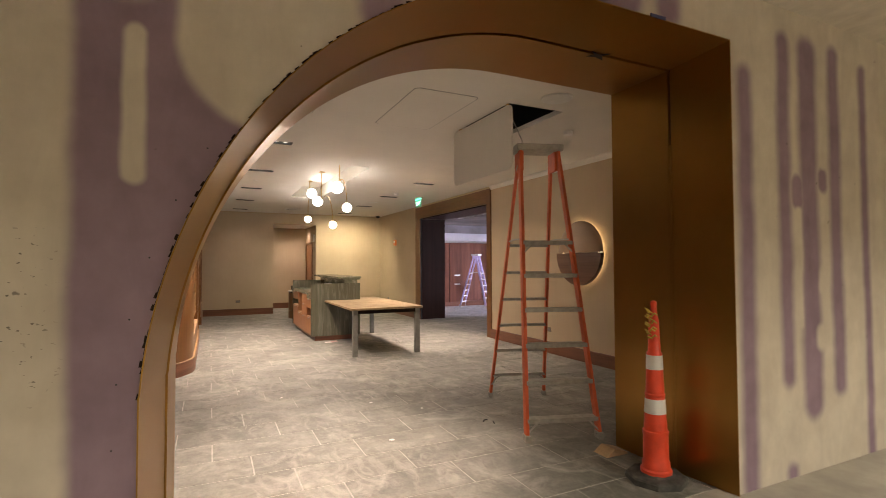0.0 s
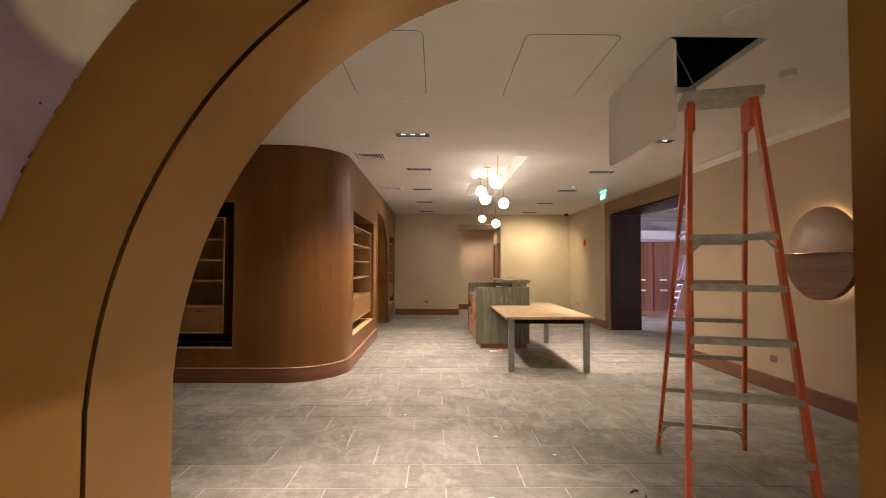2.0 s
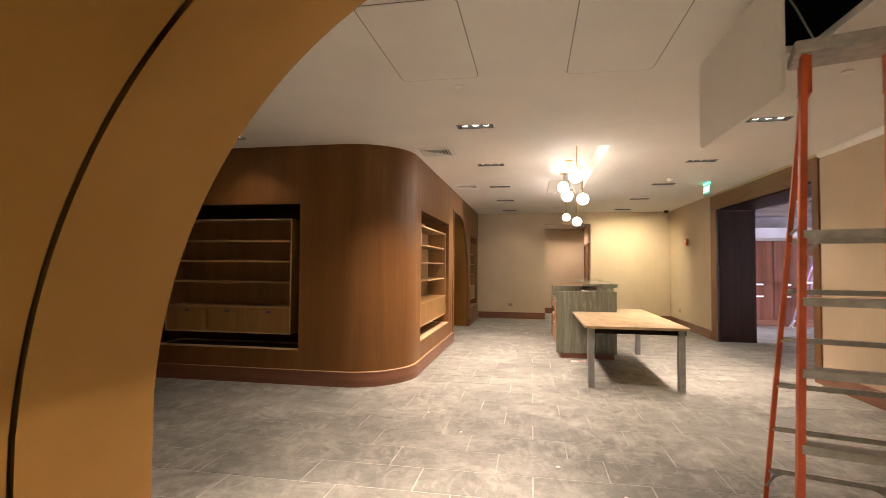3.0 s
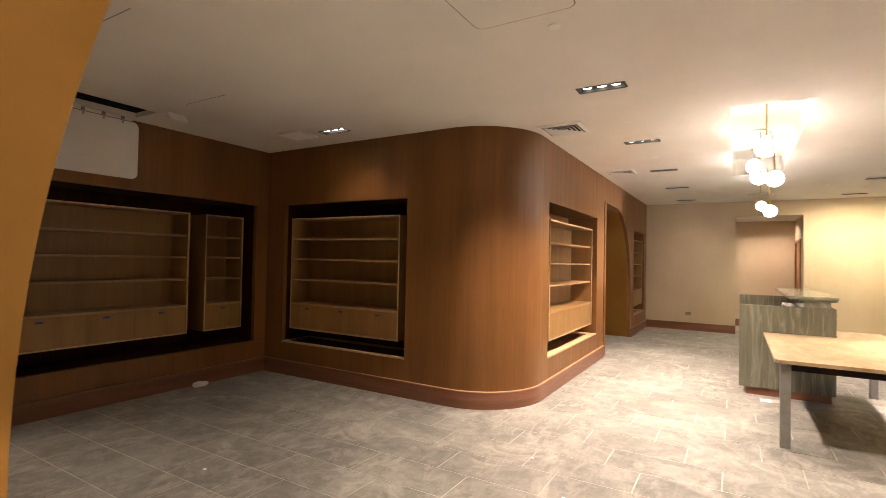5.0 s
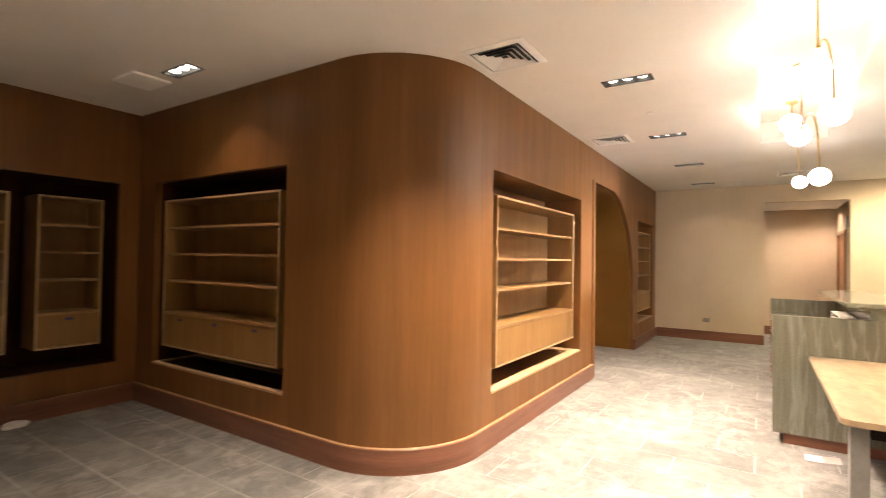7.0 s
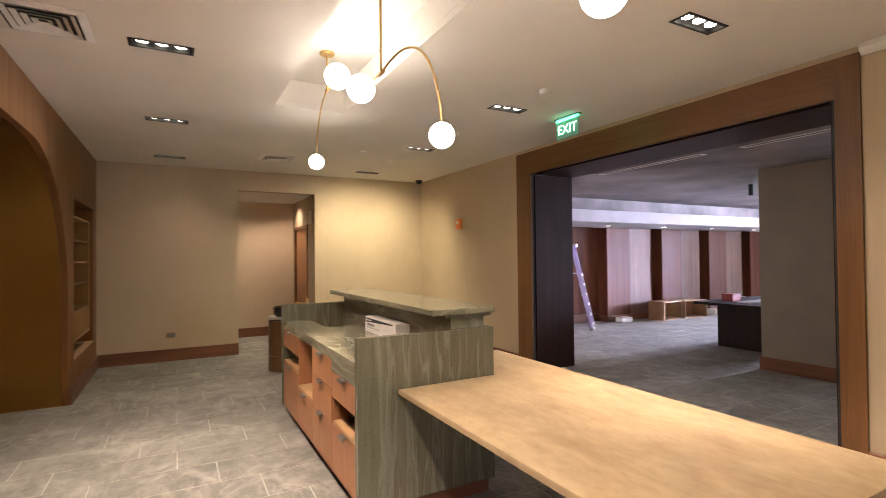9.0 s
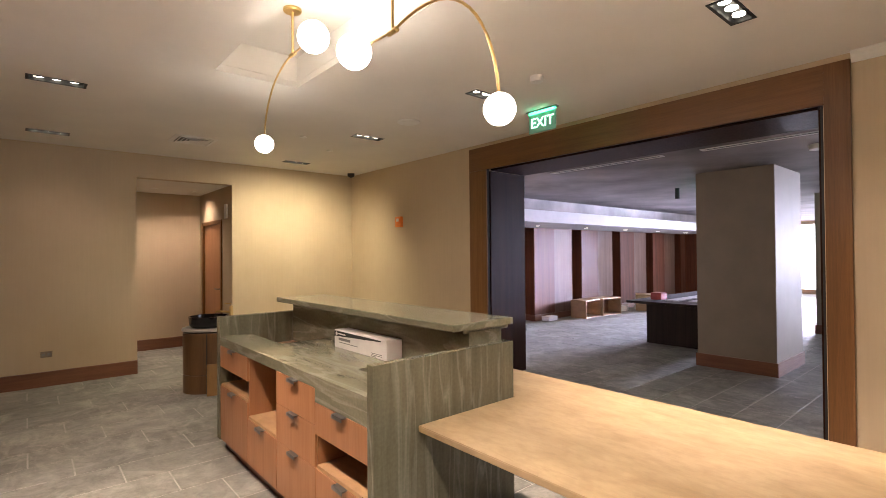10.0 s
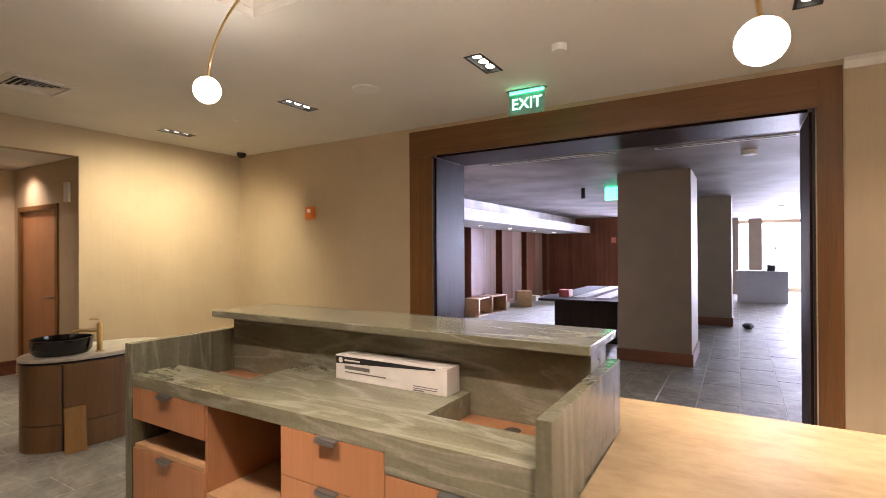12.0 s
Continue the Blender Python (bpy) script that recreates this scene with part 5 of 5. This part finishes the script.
va = thing("wash_stand", (VX, VY, 0), "oval brown wash stand with a pale stone top", "wash stand")
VENEER = wood("brown_curved_veneer", (0.125, 0.066, 0.026), (0.15, 0.080, 0.032), (0.175, 0.095, 0.040), (20, 20, 1))
part("lower_band", oval(bmesh.new(), [(0.012, 0.0), (0.012, 0.205)]), VENEER, va, "", True)
part("cabinet", oval(bmesh.new(), [(0.012, 0.212), (0.012, 0.675)]), VENEER, va, "", True)
part("core", oval(bmesh.new(), [(0.03, 0.001), (0.03, 0.70)]), BLACK, va, "dark joints", True)
part("door_joint", cube(VX - 0.35, VY - 0.262, 0.004, VX - 0.343, VY - 0.25, 0.672), BLACK, va)
part("stone_top", oval(bmesh.new(), [(0.004, 0.695), (0.0, 0.70), (0.0, 0.722), (0.004, 0.727)]), plain("pale_grey_stone", (0.46, 0.44, 0.39), 0.3, 0, 0.15, 8), va, "pale grey stone top", True)
BX, BY, BZ = 2.86, 13.64, 0.7275
bs = thing("vessel_basin", (BX, BY, BZ), "glossy black round vessel basin", "basin")
part("bowl", lathe(bmesh.new(), [(0.0, BZ), (0.18, BZ), (0.205, BZ + 0.03), (0.215, BZ + 0.125), (0.200, BZ + 0.125), (0.19, BZ + 0.04), (0.15, BZ + 0.025), (0.0, BZ + 0.02)], BX, BY, 40), plain("black_gloss_ceramic", (0.01, 0.01, 0.011), 0.08, 0, 0.1), bs, "", True)
FX, FY = 3.06, 13.47
fc = thing("basin_faucet", (FX, FY, BZ), "satin gold basin faucet with a flat lever", "faucet")
part("body", lathe(bmesh.new(), [(0.0, BZ), (0.034, BZ), (0.034, BZ + 0.006), (0.021, BZ + 0.008), (0.021, BZ + 0.225), (0.014, BZ + 0.235), (0.0, BZ + 0.235)], FX, FY, 24), GOLD, fc, "", True)
part("spout", tube(bmesh.new(), [(FX, FY, BZ + 0.165), (FX - 0.11, FY + 0.10, BZ + 0.175), (FX - 0.14, FY + 0.125, BZ + 0.165)], 0.012, 10), GOLD, fc, "", True)
part("lever", tube(bmesh.new(), [(FX, FY, BZ + 0.23), (FX, FY, BZ + 0.262), (FX - 0.055, FY + 0.05, BZ + 0.268)], 0.006, 8), GOLD, fc, "", True)
ofc = thing("wood_offcut", (2.82, 13.30, 0), "short plank offcut leaning on the wash stand", "plank")
part("plank", cube(2.75, 13.29, 0.001, 2.89, 13.312, 0.345, 0.002), OAK, ofc)
ofc.rotation_euler = (radians(-7), 0, radians(-12))

# ---- things in the bar ----
isl = thing("bar_island", (10.2, 11.1, 0), "dark bar island with an overhanging worktop, still unfinished", "bar counter")
part("worktop", cube(8.95, 10.45, 0.70, 12.2, 11.80, 0.74, 0.004), DARKWOOD, isl)
part("base", cube(9.35, 10.6, 0, 12.0, 11.65, 0.699), DARKWOOD, isl)
part("steel_tray", cube(9.3, 10.7, 0.7405, 12.1, 10.95, 0.755), ALU, isl, "pale metal trays")
part("steel_tray", cube(9.3, 11.1, 0.7405, 12.1, 11.3, 0.755), ALU, isl, "pale metal trays")
rb = thing("red_box", (9.45, 11.45, 0.74), "small dark red box on the bar island", "box")
part("body", cube(9.36, 11.40, 0.7405, 9.58, 11.58, 0.86, 0.004), plain("dark_red_card", (0.30, 0.03, 0.03), 0.5), rb)


def open_carton(x, y, w, rot):
    c = thing("shelf_crate", (x, y, 0), "open pale wooden crate lying on its side on the floor", "crate", "crates on the bar floor")
    bm = bmesh.new()
    for b6 in ((-w, -0.2, 0, w, 0.2, 0.02), (-w, -0.2, 0.40, w, 0.2, 0.42), (-w, -0.2, 0.02, -w + 0.02, 0.2, 0.40), (w - 0.02, -0.2, 0.02, w, 0.2, 0.40)):
        box(bm, *b6)
    bmesh.ops.translate(bm, verts=bm.verts[:], vec=Vector((x, y, 0)))
    part("shell", bm, PLY, c)
    b2 = box(bmesh.new(), x - w + 0.02, y + 0.18, 0.02, x + w - 0.02, y + 0.2, 0.40)
    part("back", b2, CHERRY, c)
    c.rotation_euler = (0, 0, rot)
    return c


open_carton(11.55, 14.3, 0.36, 0.1)
open_carton(12.35, 14.25, 0.36, -0.1)
open_carton(13.9, 14.05, 0.28, 0.5)
for k, (x, y) in enumerate(((10.4, 14.5), (13.4, 14.35), (13.8, 14.1), (15.4, 14.3))):
    c = thing("loose_carton", (x, y, 0), "small white carton lying on the bar floor", "box", "cartons on the bar floor")
    part("body", cube(x - 0.16, y - 0.1, 0, x + 0.16, y + 0.1, 0.10 + 0.02 * k, 0.003), WHITE, c)
    c.rotation_euler = (0, 0, 0.4 * k)
PANEL2 = wood("greyish_panel", (0.15, 0.095, 0.07), (0.19, 0.12, 0.09), (0.23, 0.15, 0.115), (22, 22, 0.8), 0.55)
PANEL2.node_tree.nodes["Principled BSDF"].inputs["Specular IOR Level"].default_value = 0.2
for k in range(5):
    x = 10.02 + k * 1.86
    f = thing("wall_panel", (x, 14.75, 0), "projecting wood wall panel in reddish and greyish veneer", "wall panel", "panels of the bar wall")
    part("reddish_leaf", cube(x, 14.62, 0.14, x + 0.74, 14.899, 2.5, 0.003), PANEL, f)
    part("greyish_leaf", cube(x + 0.742, 14.625, 0.14, x + 1.45, 14.899, 2.5, 0.003), PANEL2, f, "greyish veneer")
    part("plinth", cube(x, 14.61, 0, x + 1.45, 14.899, 0.139, 0.003), BASEWOOD, f)
structure("baseboard_bar", run_sweep(bmesh.new(), [(10.0, 14.90), (6.3, 14.90)], BB), BASEWOOD)
for k in range(3):
    lock = thing("wall_cabinet_front", (7.0 + 0.62 * k, 14.86, 0), "reddish wood cupboard door with pale pulls", "cupboard", "cupboard doors of the bar wall")
    dd = part("door", cube(6.72 + 0.62 * k, 14.84, 0.15, 7.32 + 0.62 * k, 14.899, 2.28, 0.003), PANEL, lock)
    for z in (0.72, 1.02):
        part("pull", cube(6.9 + 0.62 * k, 14.828, z, 7.1 + 0.62 * k, 14.839, z + 0.04), WHITE, dd)
rc = thing("reception_block", (18.2, 8.3, 0), "pale grey reception counter in front of the daylit window", "counter")
part("body", cube(17.9, 7.7, 0, 18.6, 8.95, 0.88, 0.01), GREYBLOCK, rc)
part("top", cube(17.87, 7.67, 0.881, 18.63, 8.98, 0.91, 0.004), GREYBLOCK, rc)
sm = thing("small_black_monitor", (18.2, 8.1, 0.91), "small dark block on the grey counter", "monitor")
part("body", cube(18.15, 8.0, 0.9105, 18.25, 8.2, 1.08, 0.005), BLACK, sm)
for cx, cy in ((20.6, 8.9), (21.4, 8.2)):
    structure("pillar_far", cube(cx, cy, 0, cx + 0.4, cy + 0.4, BH), COLUMN, "grey pillar by the window")
for x, y, w in ((12.25, 8.75, 0.13), (14.2, 7.4, 0.10), (15.0, 7.3, 0.08)):
    c = thing("floor_debris", (x, y, 0), "dark scrap left lying on the bar floor", "debris", "scraps on the bar floor")
    bm = ball(bmesh.new(), (x, y, w * 0.35), w, 10)
    bmesh.ops.scale(bm, verts=bm.verts[:], vec=(1.3, 0.8, 0.45), space=Matrix.Translation((-x, -y, -w * 0.35 + 0.0)))
    bmesh.ops.translate(bm, verts=bm.verts[:], vec=(0, 0, w * 0.1))
    part("scrap", bm, BLACK, c)
for x, y0, y1 in ((6.65, 8.40, 9.65), (6.61, 10.04, 11.53)):
    v = thing("slot_vent", (x, (y0 + y1) / 2, BH), "long white slot air vent in the bar ceiling", "air vent")
    part("frame", plate(bmesh.new(), x - 0.05, y0, x + 0.05, y1, BH - 0.008, BH - 0.0005, [(x - 0.025, y0 + 0.03, x + 0.025, y1 - 0.03)]), WHITE, v)
    part("slot", cube(x - 0.025, y0 + 0.03, BH - 0.004, x + 0.025, y1 - 0.03, BH - 0.0005), BLACK, v)
disc("smoke_detector", 7.3, 8.79, 0.08, 0.05, "round white smoke detector on the bar ceiling", "smoke detector", WHITE, BH)
disc("smoke_detector", 15.6, 8.0, 0.07, 0.03, "round white ceiling disc of the bar", "smoke detector", WHITE, BH)
tl = thing("track_spot", (9.57, 11.2, 2.52), "small black cylindrical ceiling spotlight", "spotlight")
part("body", tube(bmesh.new(), [(9.57, 11.2, 2.44), (9.57, 11.2, 2.619)], 0.035, 14), BLACK, tl)
ex2 = thing("exit_sign", (9.7, 10.72, BH), "green lit exit sign on the bar ceiling", "exit sign")
part("sign_plate", cube(9.69, 10.56, BH - 0.22, 9.71, 10.86, BH - 0.0005), GREEN, ex2)
for k in range(5):
    d = thing("bulkhead_lamp", (9.4 + 1.75 * k, 14.0, 2.12), "small round lit lamp under the bulkhead", "downlight", "bulkhead lamps")
    part("lamp_face", lathe(bmesh.new(), [(0.0, 2.114), (0.045, 2.114), (0.05, 2.1195)], 9.4 + 1.75 * k, 14.0, 18), BULB, d)

al = thing("fire_strobe", (17.79, 12.43, 1.87), "small pinkish fire alarm on the bar's end wall", "fire alarm")
part("housing", cube(17.74, 12.36, 1.78, 17.799, 12.50, 1.96, 0.008), plain("faded_red_plastic", (0.5, 0.16, 0.1), 0.4), al)
bt2 = thing("black_tape", (2.95, YG, ATOP), "scrap of black tape stuck over the brass joint", "tape")
part("strip", prism(bmesh.new(), [(2.86, YG - 0.03), (2.93, YG - 0.012), (3.0, YG - 0.05), (2.97, YG + 0.0), (3.02, YG + 0.05), (2.94, YG + 0.03), (2.88, YG + 0.045), (2.91, YG + 0.005)], "z", ATOP - 0.012, ATOP - 0.0085), BLACK, bt2)
bl2 = thing("blue_tape", (3.0, YA, ATOP), "short strip of blue masking tape on the brass edge", "tape")
part("strip", cube(2.93, YA - 0.024, ATOP + FLARE - 0.004, 3.05, YA - 0.0205, ATOP + FLARE + 0.015), BLUETAPE, bl2)

# crumpled wrapper by the shelf wall, scraps near the arch
wr = thing("crumpled_wrapper", (-2.98, 5.9, 0), "crumpled white plastic wrapper on the slate floor", "litter")
bm = bmesh.new()
bmesh.ops.create_icosphere(bm, subdivisions=3, radius=0.055)
for v in bm.verts:
    k = 1 + 0.55 * noise.noise(v.co * 22)
    v.co = Vector((v.co.x * 0.7 * k, v.co.y * 1.5 * k, max(-0.03, v.co.z * 0.55 * k)))
bmesh.ops.translate(bm, verts=bm.verts[:], vec=(-2.98, 5.9, 0.03))
part("wrapper", bm, WHITE, wr)
for x, y, s in ((2.04, 3.9, 0.02), (2.2, 5.0, 0.016), (1.4, 5.6, 0.012), (-0.9, 4.6, 0.014), (1.0, 6.1, 0.012), (2.6, 4.6, 0.012)):
    c = thing("paper_scrap", (x, y, 0), "tiny white scrap lying on the slate floor", "litter", "scraps on the slate floor")
    bm = bmesh.new()
    bmesh.ops.create_icosphere(bm, subdivisions=1, radius=s)
    for v in bm.verts:
        v.co = Vector((v.co.x * 1.3, v.co.y, max(0, v.co.z * 0.6)))
    bmesh.ops.translate(bm, verts=bm.verts[:], vec=(x, y, 0))
    part("scrap", bm, WHITE, c)
pp = thing("paper_sheet", (2.71, 9.10, 0), "folded white paper leaflet on the floor under the table", "paper")
part("sheet", prism(bmesh.new(), [(2.60, 0.0012), (2.71, 0.004), (2.71, 0.005), (2.60, 0.0022)], "y", 9.03, 9.18), WHITE, pp)
part("fold", prism(bmesh.new(), [(2.71, 0.004), (2.82, 0.016), (2.82, 0.017), (2.71, 0.005)], "y", 9.03, 9.18), plain("pinkish_print", (0.62, 0.42, 0.38), 0.5), pp, "pinkish printed half")
for x, y, turn in ((2.96, 3.98, 0.4), (3.0, 3.90, 1.2)):
    c = thing("tape_scrap", (x, y, 0), "small dark curl of tape on the slate floor by the ladder", "litter", "tape curls on the slate floor")
    part("curl", tube(bmesh.new(), [(x - 0.03 * math.cos(turn), y - 0.03 * math.sin(turn), 0.006), (x, y + 0.008, 0.012), (x + 0.03 * math.cos(turn), y + 0.03 * math.sin(turn), 0.006)], 0.006, 6), BLACK, c)
ms = thing("cardboard_scrap", (3.42, 2.93, 0), "crumpled brown cardboard scrap at the foot of the arch", "litter")
part("card", prism(bmesh.new(), [(3.33, 0.0), (3.41, 0.05), (3.53, 0.015), (3.53, 0.0)], "y", 2.86, 3.0), OAK_EDGE, ms)


# ---- floor tiles ----
TL, TW, TJ = 0.776, 0.372, 0.010


def tile_mesh():
    a, b, c = TL / 2 - TJ / 2, TW / 2 - TJ / 2, 0.0015
    vs = [(-a, -b, -0.012), (a, -b, -0.012), (a, b, -0.012), (-a, b, -0.012), (-a, -b, -c), (a, -b, -c), (a, b, -c), (-a, b, -c),
          (-a + c, -b + c, 0), (a - c, -b + c, 0), (a - c, b - c, 0), (-a + c, b - c, 0)]
    fs = [(0, 1, 5, 4), (1, 2, 6, 5), (2, 3, 7, 6), (3, 0, 4, 7), (4, 5, 9, 8), (5, 6, 10, 9), (6, 7, 11, 10), (7, 4, 8, 11), (8, 9, 10, 11)]
    return vs, fs


vs, fs = tile_mesh()
tme = bpy.data.meshes.new("tile")
tme.from_pydata(vs, [], fs)
tme.materials.append(TILE)
floor = bpy.data.objects["floor"]
allv, allf = [], []
for row in range(-8, 34):
    y = 4.80 + (row + 0.5) * TW
    shift = (0.985 - 0.2587 * row) % TL
    for col in range(-6, 31):
        x = shift + (col + 0.5) * TL
        if not (-3.6 < x < 23.0) or y < 2.15 or y > 17.0:
            continue
        if x > 5.9 and (y > 14.9 or y < 2.9):
            continue
        dz = 0.0012 * (random.random() - 0.5)
        if -3.2 < x < 5.7 and y < 10.6:
            ob = new("tile", tme)
            ob.location = (x, y, dz)
            ob.parent = floor
        else:
            k = len(allv)
            allv += [(x + a, y + b, dz + c) for a, b, c in vs]
            allf += [tuple(i + k for i in f) for f in fs]
rest = bpy.data.meshes.new("far_tiles")
rest.from_pydata(allv, [], allf)
rest.materials.append(TILE)
fr_ob = new("far_tiles", rest)
fr_ob.parent = floor
tagged(fr_ob, "far slate floor tiles", "", "", "stuff")
